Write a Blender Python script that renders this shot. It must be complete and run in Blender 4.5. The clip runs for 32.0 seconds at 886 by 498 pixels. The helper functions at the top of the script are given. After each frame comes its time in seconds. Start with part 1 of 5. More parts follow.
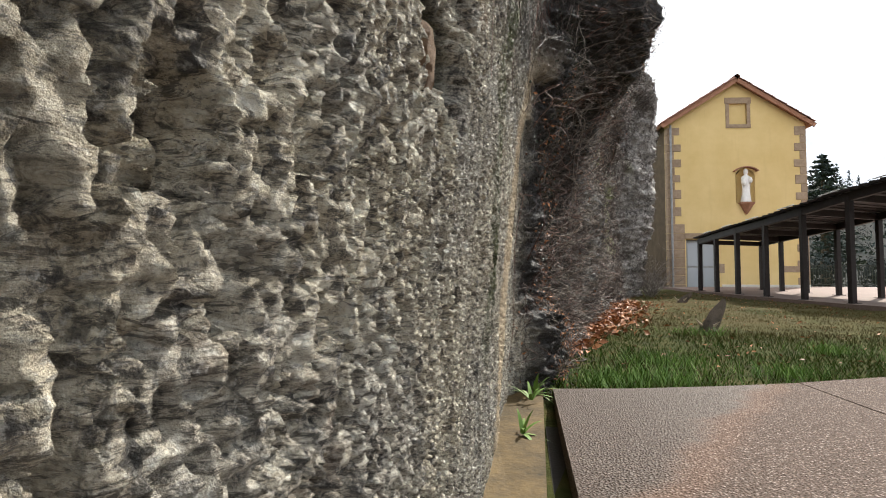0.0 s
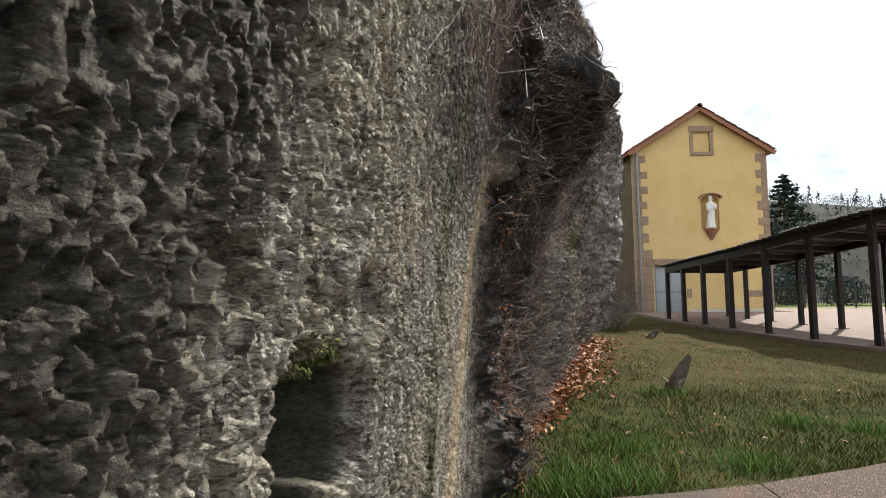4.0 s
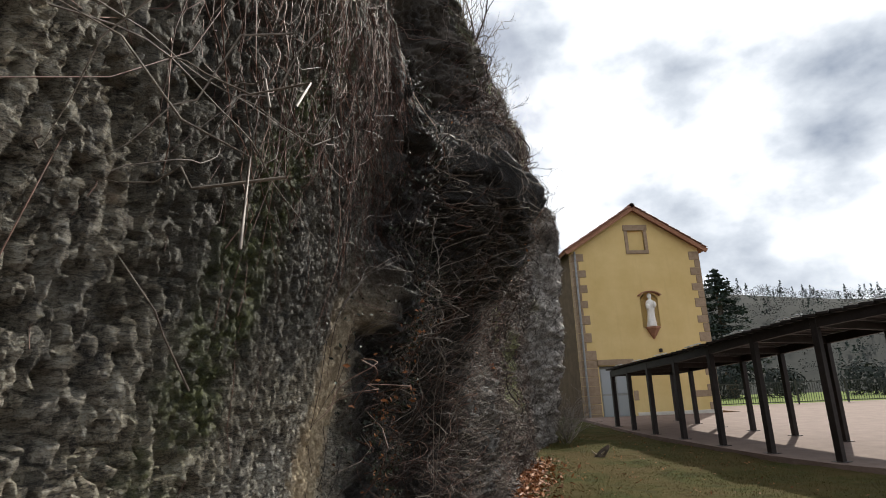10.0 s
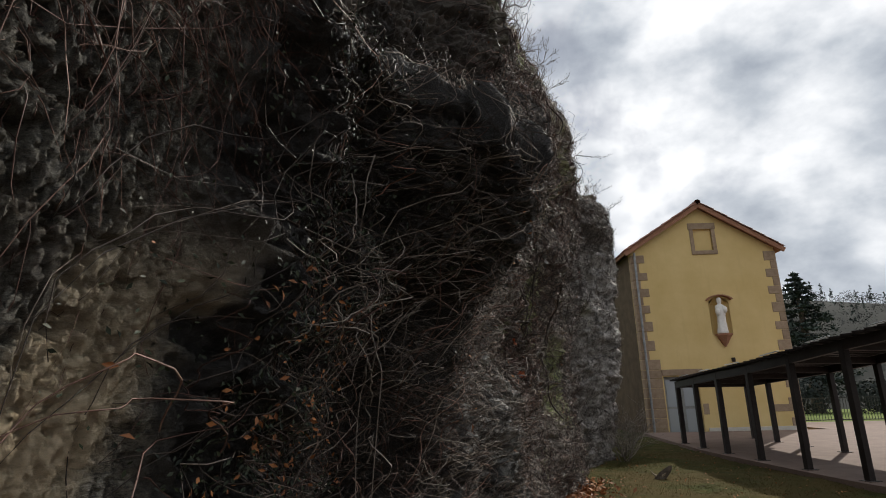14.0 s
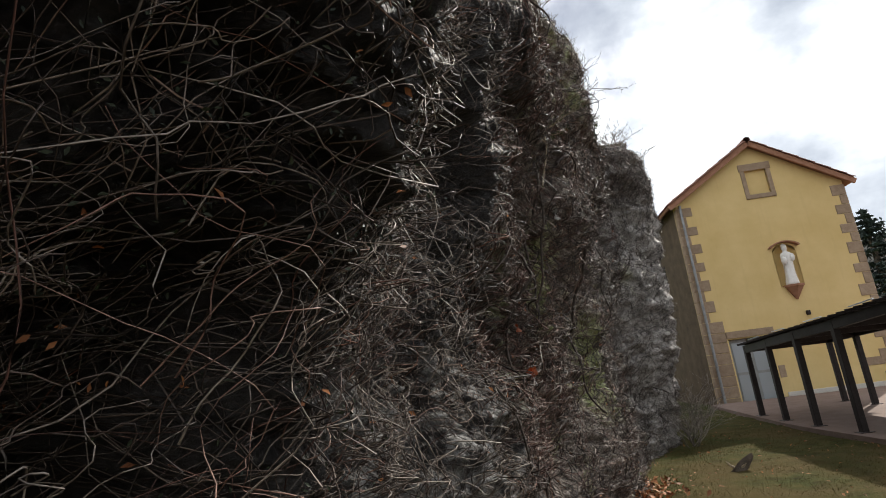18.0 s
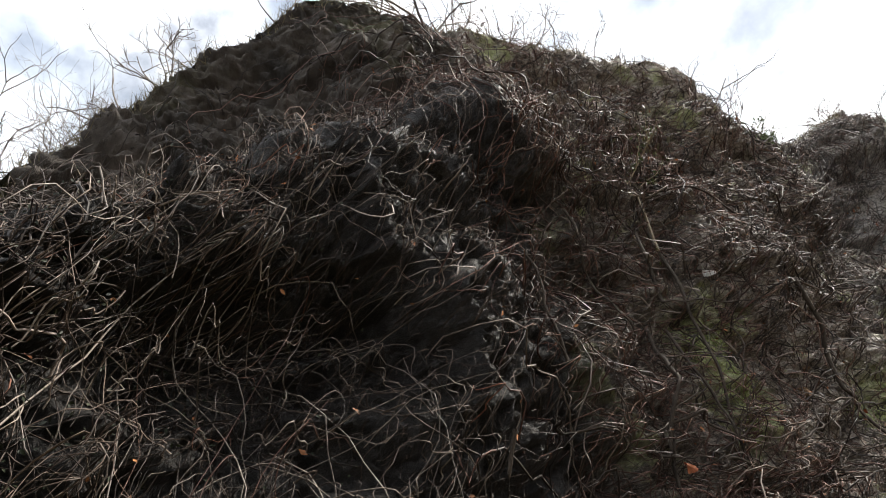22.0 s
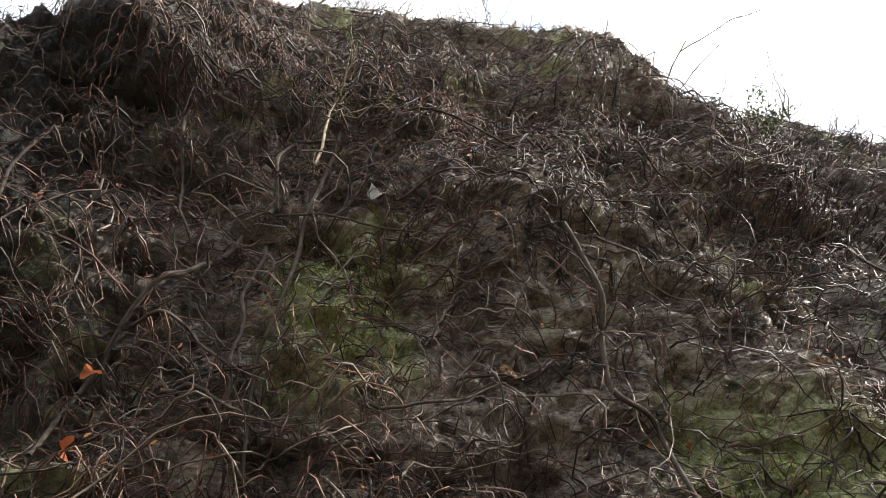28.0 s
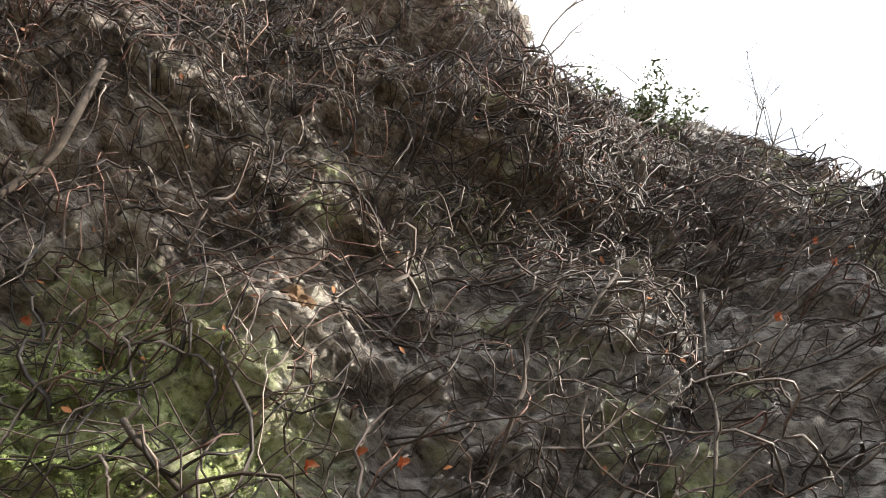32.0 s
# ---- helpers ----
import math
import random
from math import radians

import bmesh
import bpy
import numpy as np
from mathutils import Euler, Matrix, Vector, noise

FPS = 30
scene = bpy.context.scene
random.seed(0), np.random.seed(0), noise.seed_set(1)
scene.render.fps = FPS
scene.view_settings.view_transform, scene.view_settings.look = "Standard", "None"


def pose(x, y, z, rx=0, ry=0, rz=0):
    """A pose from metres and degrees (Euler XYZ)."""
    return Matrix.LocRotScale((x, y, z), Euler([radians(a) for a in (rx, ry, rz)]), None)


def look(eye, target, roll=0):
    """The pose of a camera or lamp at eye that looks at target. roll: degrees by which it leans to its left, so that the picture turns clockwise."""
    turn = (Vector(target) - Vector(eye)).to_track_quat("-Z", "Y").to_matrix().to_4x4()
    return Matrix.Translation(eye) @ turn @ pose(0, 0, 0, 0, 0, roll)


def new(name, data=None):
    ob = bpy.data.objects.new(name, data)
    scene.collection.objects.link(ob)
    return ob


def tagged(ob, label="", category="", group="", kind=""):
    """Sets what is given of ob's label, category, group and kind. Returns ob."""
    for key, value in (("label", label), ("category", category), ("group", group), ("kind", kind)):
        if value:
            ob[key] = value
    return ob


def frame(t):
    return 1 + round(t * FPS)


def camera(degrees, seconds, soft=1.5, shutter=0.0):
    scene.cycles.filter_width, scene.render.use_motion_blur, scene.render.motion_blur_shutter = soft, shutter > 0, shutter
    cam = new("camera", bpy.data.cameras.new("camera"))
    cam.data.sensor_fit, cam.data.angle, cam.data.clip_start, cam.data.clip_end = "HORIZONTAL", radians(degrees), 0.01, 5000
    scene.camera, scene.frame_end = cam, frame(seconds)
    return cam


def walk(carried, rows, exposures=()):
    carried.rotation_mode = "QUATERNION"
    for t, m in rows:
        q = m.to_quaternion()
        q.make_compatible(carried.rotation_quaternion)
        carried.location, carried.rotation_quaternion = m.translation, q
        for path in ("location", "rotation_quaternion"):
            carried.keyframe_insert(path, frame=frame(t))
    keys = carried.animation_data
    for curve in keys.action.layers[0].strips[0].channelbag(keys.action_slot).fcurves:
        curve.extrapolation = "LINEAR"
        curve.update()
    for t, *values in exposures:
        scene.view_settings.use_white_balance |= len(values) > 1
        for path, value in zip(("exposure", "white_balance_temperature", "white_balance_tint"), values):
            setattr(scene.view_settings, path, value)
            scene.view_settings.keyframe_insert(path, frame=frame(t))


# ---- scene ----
cam = camera(75.5, 32.0, soft=1.0)
PATH = [
    (0, (-6.299, 6.769, 0.720), (-6.574, 8.746, 0.839), 0.3),
    (0.5, (-6.271, 6.778, 0.722), (-6.508, 8.760, 0.853), 0.0),
    (1, (-6.251, 6.788, 0.743), (-6.464, 8.771, 0.887), 0.4),
    (1.5, (-6.229, 6.846, 0.764), (-6.427, 8.830, 0.919), 0.5),
    (2, (-6.214, 6.898, 0.807), (-6.419, 8.882, 0.961), 0.1),
    (2.5, (-6.214, 6.939, 0.873), (-6.440, 8.922, 1.008), -0.6),
    (3, (-6.215, 6.963, 1.024), (-6.429, 8.947, 1.159), -0.7),
    (3.5, (-6.186, 6.916, 1.197), (-6.384, 8.898, 1.372), -1.0),
    (4, (-6.173, 6.872, 1.336), (-6.357, 8.856, 1.507), -0.5),
    (4.5, (-6.181, 6.999, 1.419), (-6.341, 8.986, 1.587), 0.4),
    (6.5, (-5.943, 7.095, 1.759), (-6.076, 9.060, 2.109), -0.7),
    (7, (-5.951, 7.201, 1.785), (-6.087, 9.156, 2.182), -1.8),
    (7.5, (-5.976, 7.309, 1.834), (-6.088, 9.254, 2.287), -3.0),
    (8, (-5.983, 7.412, 1.836), (-6.082, 9.350, 2.319), -3.7),
    (8.5, (-5.955, 7.583, 1.860), (-6.071, 9.512, 2.377), -4.3),
    (9, (-5.877, 7.732, 1.852), (-5.989, 9.662, 2.363), -4.4),
    (9.5, (-5.837, 7.845, 1.819), (-5.903, 9.778, 2.327), -4.6),
    (10, (-5.817, 8.023, 1.804), (-5.804, 9.961, 2.298), -2.3),
    (10.5, (-5.783, 8.131, 1.793), (-5.699, 10.071, 2.272), -0.7),
    (11, (-5.701, 8.284, 1.804), (-5.701, 10.214, 2.327), -0.2),
    (11.5, (-5.607, 8.414, 1.801), (-5.679, 10.348, 2.305), -0.5),
    (12, (-5.540, 8.531, 1.775), (-5.603, 10.462, 2.292), -2.7),
    (12.5, (-5.494, 8.674, 1.772), (-5.542, 10.608, 2.281), -2.9),
    (13, (-5.410, 8.906, 1.768), (-5.457, 10.843, 2.265), -2.9),
    (13.5, (-5.271, 9.066, 1.753), (-5.414, 10.987, 2.290), -1.6),
    (15.5, (-5.379, 9.336, 2.198), (-5.656, 11.256, 2.686), -2.5),
    (16, (-5.296, 9.795, 2.187), (-5.580, 11.712, 2.681), -4.6),
    (16.5, (-5.151, 10.214, 2.145), (-5.419, 12.141, 2.608), -7.3),
    (17, (-4.997, 10.537, 2.133), (-5.321, 12.455, 2.597), -6.8),
    (17.5, (-4.843, 10.842, 2.107), (-5.180, 12.756, 2.581), -7.0),
    (18, (-4.762, 11.205, 2.084), (-5.117, 13.111, 2.575), -7.1),
    (18.5, (-4.688, 11.430, 2.075), (-5.084, 13.323, 2.587), -7.2),
    (19, (-4.521, 11.763, 2.103), (-4.986, 13.630, 2.650), -8.4),
    (19.5, (-4.389, 11.932, 2.118), (-4.941, 13.752, 2.738), -11.2),
    (20, (-4.234, 12.278, 2.094), (-4.913, 14.002, 2.848), -15.0),
    (20.5, (-4.087, 12.510, 2.170), (-4.862, 14.140, 3.032), -18.8),
    (21, (-3.910, 12.677, 2.194), (-4.768, 14.209, 3.152), -21.3),
    (21.5, (-3.659, 12.826, 2.216), (-4.590, 14.254, 3.262), -23.1),
    (22, (-3.531, 12.957, 2.186), (-4.480, 14.320, 3.300), -24.8),
    (22.5, (-3.424, 13.208, 2.119), (-4.390, 14.487, 3.316), -26.1),
    (23, (-3.314, 13.376, 2.077), (-4.301, 14.632, 3.280), -25.4),
    (23.5, (-2.984, 13.650, 1.945), (-4.027, 14.857, 3.151), -23.4),
    (24, (-2.766, 13.883, 1.873), (-3.849, 15.043, 3.090), -21.6),
    (24.5, (-2.715, 14.239, 1.663), (-3.818, 15.326, 2.929), -19.4),
    (26.5, (-2.810, 15.391, 1.117), (-3.876, 16.309, 2.538), -15.4),
    (27, (-2.703, 15.962, 1.013), (-3.798, 16.789, 2.468), -12.5),
    (27.5, (-2.712, 16.624, 0.952), (-3.813, 17.350, 2.455), -8.8),
    (28, (-2.542, 17.297, 0.900), (-3.689, 17.895, 2.426), -3.0),
    (28.5, (-2.353, 17.940, 0.909), (-3.550, 18.400, 2.444), 3.6),
    (29, (-2.403, 18.463, 0.888), (-3.603, 18.840, 2.443), 8.5),
    (29.5, (-2.441, 18.943, 0.959), (-3.635, 19.267, 2.530), 12.8),
    (30, (-2.349, 19.423, 1.020), (-3.558, 19.660, 2.596), 17.6),
    (30.5, (-2.265, 19.969, 1.121), (-3.484, 20.111, 2.700), 22.9),
    (31, (-2.382, 20.458, 1.231), (-3.563, 20.537, 2.842), 27.4),
    (31.5, (-2.327, 20.860, 1.389), (-3.530, 20.881, 2.987), 31.0),
    (32, (-2.197, 21.452, 1.585), (-3.449, 21.326, 3.140), 37.9),
]
EXPOSURES = [(0, 0.6), (2, 0.55), (4, 0.4), (8, 0.2), (11, -0.35), (13, -0.55), (16, -0.62), (17, -0.3), (20, 0.2), (22, 0.55), (23, 0.62), (27, 0.95), (29, 1.3), (32, 1.5)]
walk(cam, [(t, look(eye, target, roll)) for t, eye, target, roll in PATH], EXPOSURES)

# ---- daylight: broken cloud, low sun from behind the house ----
SUN_DIR = Vector((0.415, 0.625, 0.661)).normalized()
world = bpy.data.worlds.new("sky")
scene.world = world
world.use_nodes = True
wt = world.node_tree
wt.nodes.clear()
w_out = wt.nodes.new("ShaderNodeOutputWorld")
w_bg = wt.nodes.new("ShaderNodeBackground")
w_sky = wt.nodes.new("ShaderNodeTexSky")
w_sky.sky_type, w_sky.sun_disc = "NISHITA", False
w_sky.sun_elevation = math.asin(SUN_DIR.z)
w_sky.sun_rotation = math.atan2(SUN_DIR.x, SUN_DIR.y)
w_co = wt.nodes.new("ShaderNodeTexCoord")
w_map = wt.nodes.new("ShaderNodeMapping")
w_map.inputs["Scale"].default_value = (1.0, 1.0, 1.5)
w_n1 = wt.nodes.new("ShaderNodeTexNoise")
w_n1.inputs["Scale"].default_value, w_n1.inputs["Detail"].default_value = 3.2, 7.0
w_n1.inputs["Roughness"].default_value, w_n1.inputs["Distortion"].default_value = 0.55, 0.35
w_ramp = wt.nodes.new("ShaderNodeValToRGB")
w_ramp.color_ramp.elements[0].position, w_ramp.color_ramp.elements[1].position = 0.22, 0.44
w_n2 = wt.nodes.new("ShaderNodeTexNoise")
w_n2.inputs["Scale"].default_value, w_n2.inputs["Detail"].default_value = 5.0, 6.0
w_cl = wt.nodes.new("ShaderNodeValToRGB")
w_cl.color_ramp.elements[0].position, w_cl.color_ramp.elements[1].position = 0.30, 0.60
w_cl.color_ramp.elements.new(0.46).color = (11.0, 11.8, 12.9, 1)
w_cl.color_ramp.elements[0].color = (5.0, 5.8, 7.2, 1)
w_cl.color_ramp.elements[2].color = (19.0, 19.3, 19.8, 1)
w_mix = wt.nodes.new("ShaderNodeMix")
w_mix.data_type = "RGBA"
w_bg.inputs["Strength"].default_value = 0.08
for a, b in ((w_co.outputs["Generated"], w_map.inputs["Vector"]), (w_map.outputs["Vector"], w_n1.inputs["Vector"]), (w_map.outputs["Vector"], w_n2.inputs["Vector"]),
             (w_n1.outputs["Fac"], w_ramp.inputs["Fac"]), (w_n2.outputs["Fac"], w_cl.inputs["Fac"]), (w_ramp.outputs["Color"], w_mix.inputs["Factor"]),
             (w_sky.outputs["Color"], w_mix.inputs["A"]), (w_cl.outputs["Color"], w_mix.inputs["B"]), (w_mix.outputs["Result"], w_bg.inputs["Color"]),
             (w_bg.outputs["Background"], w_out.inputs["Surface"])):
    wt.links.new(a, b)
sun = new("sun", bpy.data.lights.new("sun", "SUN"))
sun.data.energy, sun.data.angle, sun.data.color = 5.0, radians(0.6), (1.0, 0.94, 0.84)
sun.matrix_world = look(SUN_DIR * 60, (0, 0, 0))


# ---- materials ----
class Mat:
    """Small builder for procedural materials."""

    def __init__(self, name, rough=0.8, metal=0.0, spec=0.5):
        self.m = bpy.data.materials.new(name)
        self.m.use_nodes = True
        self.t = self.m.node_tree
        self.b = self.t.nodes["Principled BSDF"]
        self.b.inputs["Roughness"].default_value = rough
        self.b.inputs["Metallic"].default_value = metal
        self.b.inputs["Specular IOR Level"].default_value = spec
        self.co = self.n("ShaderNodeTexCoord").outputs["Object"]

    def n(self, kind):
        return self.t.nodes.new(kind)

    def l(self, a, b):
        self.t.links.new(a, b)

    def noise(self, scale, detail=5.0, rough=0.6, stretch=(1, 1, 1), distort=0.0):
        mp = self.n("ShaderNodeMapping")
        mp.inputs["Scale"].default_value = stretch
        self.l(self.co, mp.inputs["Vector"])
        nz = self.n("ShaderNodeTexNoise")
        for key, val in (("Scale", scale), ("Detail", detail), ("Roughness", rough), ("Distortion", distort)):
            nz.inputs[key].default_value = val
        self.l(mp.outputs["Vector"], nz.inputs["Vector"])
        return nz.outputs["Fac"]

    def voronoi(self, scale, stretch=(1, 1, 1), feature="F1", out="Distance"):
        mp = self.n("ShaderNodeMapping")
        mp.inputs["Scale"].default_value = stretch
        self.l(self.co, mp.inputs["Vector"])
        v = self.n("ShaderNodeTexVoronoi")
        v.feature = feature
        v.inputs["Scale"].default_value = scale
        self.l(mp.outputs["Vector"], v.inputs["Vector"])
        return v.outputs[out]

    def ramp(self, fac, stops):
        r = self.n("ShaderNodeValToRGB")
        e = r.color_ramp.elements
        while len(e) < len(stops):
            e.new(0.5)
        for el, (p, c) in zip(e, stops):
            el.position, el.color = p, (*c, 1) if len(c) == 3 else c
        self.l(fac, r.inputs["Fac"])
        return r.outputs["Color"]

    def grey(self, fac, lo, hi):
        return self.ramp(fac, [(lo, (0, 0, 0)), (hi, (1, 1, 1))])

    def mix(self, fac, a, b, mode="MIX"):
        x = self.n("ShaderNodeMix")
        x.data_type, x.blend_type = "RGBA", mode
        for key, val in (("Factor", fac), ("A", a), ("B", b)):
            if isinstance(val, (int, float)):
                x.inputs[key].default_value = val
            elif isinstance(val, tuple):
                x.inputs[key].default_value = (*val, 1)
            else:
                self.l(val, x.inputs[key])
        return x.outputs["Result"]

    def math(self, op, a, b=0.0):
        x = self.n("ShaderNodeMath")
        x.operation = op
        for i, val in enumerate((a, b)):
            if isinstance(val, (int, float)):
                x.inputs[i].default_value = val
            else:
                self.l(val, x.inputs[i])
        return x.outputs[0]

    def axis(self, k):
        s = self.n("ShaderNodeSeparateXYZ")
        self.l(self.co, s.inputs[0])
        return s.outputs[k]

    def band(self, val, lo, hi, soft):
        """1 between lo and hi, with soft edges."""
        up = self.n("ShaderNodeMapRange")
        up.interpolation_type = "SMOOTHSTEP"
        for key, v in (("From Min", lo - soft), ("From Max", lo + soft)):
            up.inputs[key].default_value = v
        self.l(val, up.inputs["Value"])
        dn = self.n("ShaderNodeMapRange")
        dn.interpolation_type = "SMOOTHSTEP"
        for key, v in (("From Min", hi - soft), ("From Max", hi + soft), ("To Min", 1.0), ("To Max", 0.0)):
            dn.inputs[key].default_value = v
        self.l(val, dn.inputs["Value"])
        return self.math("MULTIPLY", up.outputs[0], dn.outputs[0])

    def color(self, c):
        if isinstance(c, tuple):
            self.b.inputs["Base Color"].default_value = (*c, 1)
        else:
            self.l(c, self.b.inputs["Base Color"])
        return self

    def rough(self, fac, lo, hi):
        mr = self.n("ShaderNodeMapRange")
        mr.inputs["To Min"].default_value, mr.inputs["To Max"].default_value = lo, hi
        self.l(fac, mr.inputs["Value"])
        self.l(mr.outputs[0], self.b.inputs["Roughness"])
        return self

    def bump(self, fac, strength, dist):
        bp = self.n("ShaderNodeBump")
        bp.inputs["Strength"].default_value, bp.inputs["Distance"].default_value = strength, dist
        self.l(fac, bp.inputs["Height"])
        last = self.b.inputs["Normal"].links
        if last:
            self.l(last[0].from_socket, bp.inputs["Normal"])
        self.l(bp.outputs["Normal"], self.b.inputs["Normal"])
        return self

    def island(self):
        return self.n("ShaderNodeNewGeometry").outputs["Random Per Island"]

    def each(self):
        return self.n("ShaderNodeObjectInfo").outputs["Random"]


def speckled(name, dark, light, scale=6.0, rough=0.85, bump=0.3, dist=0.01, metal=0.0, each=0.0):
    k = Mat(name, rough, metal, 0.2)
    n1, n2 = k.noise(scale, 6), k.noise(scale * 9, 4)
    f = k.math("ADD", k.math("MULTIPLY", n1, 0.65), k.math("MULTIPLY", n2, 0.35))
    c = k.ramp(f, [(0.32, dark), (0.68, light)])
    if each:
        c = k.mix(k.math("MULTIPLY", k.each(), each), c, tuple(v * 0.45 for v in dark))
    k.color(c).bump(n2, bump, dist)
    return k.m


def make_rock():
    k = Mat("weathered_marl_rock", 0.75)
    y, z = k.axis(1), k.axis(2)
    ribs = k.noise(26.0, 8, 0.70, (1, 1.5, 0.30), 0.5)
    flake = k.noise(62.0, 7, 0.78, (1, 0.55, 2.6), 0.9)
    grain = k.noise(260.0, 4, 0.8)
    big = k.noise(1.3, 6, 0.6)
    f = k.math("ADD", k.math("MULTIPLY", ribs, 0.45), k.math("MULTIPLY", flake, 0.55))
    base = k.ramp(f, [(0.40, (0.045, 0.04, 0.034)), (0.445, (0.20, 0.175, 0.14)), (0.485, (0.52, 0.45, 0.33)), (0.53, (0.68, 0.61, 0.46)), (0.59, (0.82, 0.78, 0.66))])
    grey = k.grey(k.noise(3.5, 5, 0.6), 0.42, 0.62)
    base = k.mix(k.math("MULTIPLY", grey, 0.4), base, k.ramp(f, [(0.41, (0.05, 0.05, 0.052)), (0.50, (0.31, 0.31, 0.315)), (0.58, (0.66, 0.66, 0.65))]))
    # level crevices, their shade drawn as dark seams in the colour
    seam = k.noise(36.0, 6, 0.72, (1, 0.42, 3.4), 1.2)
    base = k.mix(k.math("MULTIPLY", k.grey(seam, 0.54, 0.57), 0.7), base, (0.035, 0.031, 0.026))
    # pits given their shade by dark blotches of colour
    hollow = k.noise(15.0, 5, 0.7, (1, 1.4, 0.6), 0.8)
    base = k.mix(k.math("MULTIPLY", k.grey(hollow, 0.585, 0.63), 0.7), base, (0.045, 0.042, 0.037))
    base = k.mix(k.math("MULTIPLY", k.grey(grain, 0.52, 0.68), 0.42), base, (0.06, 0.057, 0.05))
    base = k.mix(k.math("MULTIPLY", k.grey(k.noise(150.0, 4, 0.7), 0.56, 0.68), 0.6), base, (0.70, 0.67, 0.60))
    # fine cracks, darkened the same way
    chink = k.noise(88.0, 6, 0.75, (1, 0.5, 2.3), 1.0)
    base = k.mix(k.math("MULTIPLY", k.grey(chink, 0.545, 0.58), 0.42), base, (0.03, 0.027, 0.023))
    rust = k.grey(k.noise(3.0, 5, 0.65), 0.63, 0.72)
    base = k.mix(k.math("MULTIPLY", rust, 0.45), base, (0.36, 0.19, 0.08))
    # seepage-darkened stone higher up, plus a darker band above 1.75 m past y 8.8
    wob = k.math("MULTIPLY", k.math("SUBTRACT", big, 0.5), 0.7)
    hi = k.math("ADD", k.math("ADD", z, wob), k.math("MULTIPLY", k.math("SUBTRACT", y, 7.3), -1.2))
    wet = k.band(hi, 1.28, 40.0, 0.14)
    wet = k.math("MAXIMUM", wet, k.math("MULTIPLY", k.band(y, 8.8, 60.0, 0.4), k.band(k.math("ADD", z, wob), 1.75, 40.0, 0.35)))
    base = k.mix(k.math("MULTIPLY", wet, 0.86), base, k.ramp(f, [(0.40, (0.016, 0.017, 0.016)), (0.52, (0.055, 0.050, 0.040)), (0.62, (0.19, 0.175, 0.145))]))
    # wet creeper-covered stone, darkened for the hollow's shade; greyer and more open further on
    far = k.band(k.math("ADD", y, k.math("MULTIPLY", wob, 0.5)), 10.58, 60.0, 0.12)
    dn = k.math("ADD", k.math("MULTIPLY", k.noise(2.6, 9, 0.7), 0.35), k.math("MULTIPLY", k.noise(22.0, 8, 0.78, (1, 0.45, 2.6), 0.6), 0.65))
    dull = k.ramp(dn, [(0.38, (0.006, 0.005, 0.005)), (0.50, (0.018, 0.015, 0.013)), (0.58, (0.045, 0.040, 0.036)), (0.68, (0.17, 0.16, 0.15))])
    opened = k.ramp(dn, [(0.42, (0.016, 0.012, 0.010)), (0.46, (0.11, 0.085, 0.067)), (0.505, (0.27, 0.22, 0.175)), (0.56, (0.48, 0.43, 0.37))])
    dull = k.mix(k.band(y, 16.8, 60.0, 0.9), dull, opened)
    # paler past y 21.4, standing in for sky sheen on the wet rock
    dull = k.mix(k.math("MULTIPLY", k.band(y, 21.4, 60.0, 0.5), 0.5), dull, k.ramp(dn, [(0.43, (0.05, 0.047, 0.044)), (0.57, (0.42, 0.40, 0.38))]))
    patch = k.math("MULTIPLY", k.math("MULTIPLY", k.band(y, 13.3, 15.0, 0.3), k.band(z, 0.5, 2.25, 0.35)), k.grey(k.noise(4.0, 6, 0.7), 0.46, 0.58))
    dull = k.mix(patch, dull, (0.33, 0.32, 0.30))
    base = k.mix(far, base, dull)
    # moss in the hollow beside the path, darkened by depth for its shade
    moss_shade = k.math("MULTIPLY", k.band(k.axis(0), -40.0, -6.47, 0.03), k.math("MULTIPLY", k.band(y, 7.40, 8.06, 0.04), k.band(z, 0.96, 1.40, 0.04)))
    base = k.mix(k.math("MULTIPLY", moss_shade, 0.9), base, k.ramp(flake, [(0.4, (0.012, 0.012, 0.008)), (0.6, (0.05, 0.055, 0.02))]))
    # pale sandy streak and moss streaks
    wy = k.math("ADD", y, k.math("MULTIPLY", k.math("SUBTRACT", k.noise(2.0, 4, 0.6), 0.5), 0.55))
    wy = k.math("ADD", wy, k.math("MULTIPLY", z, 0.10))
    wl = k.math("SUBTRACT", k.math("ADD", y, k.math("MULTIPLY", k.math("SUBTRACT", k.noise(4.0, 5, 0.65), 0.5), 0.35)), k.math("MULTIPLY", z, 0.48))
    streak = k.math("MULTIPLY", k.band(wl, 9.27, 9.66, 0.07), k.band(z, -1, 2.1, 0.4))
    base = k.mix(k.math("MULTIPLY", streak, k.math("ADD", k.math("MULTIPLY", k.grey(flake, 0.35, 0.6), 0.3), 0.68)), base, (0.66, 0.52, 0.34))
    wz = k.math("ADD", z, k.math("MULTIPLY", k.math("SUBTRACT", k.noise(2.2, 5, 0.65), 0.5), 1.3))
    moss_n = k.grey(k.noise(7.0, 6, 0.7), 0.42, 0.56)
    m1 = k.math("MULTIPLY", k.band(wl, 8.26, 8.58, 0.10), k.band(z, 0.5, 3.2, 0.3))
    m2 = k.math("MULTIPLY", k.band(wy, 17.8, 18.55, 0.12), k.band(wz, 2.65, 3.75, 0.3))
    m3 = k.math("MULTIPLY", k.band(wy, 20.15, 21.65, 0.2), k.band(wz, 1.5, 2.9, 0.3))
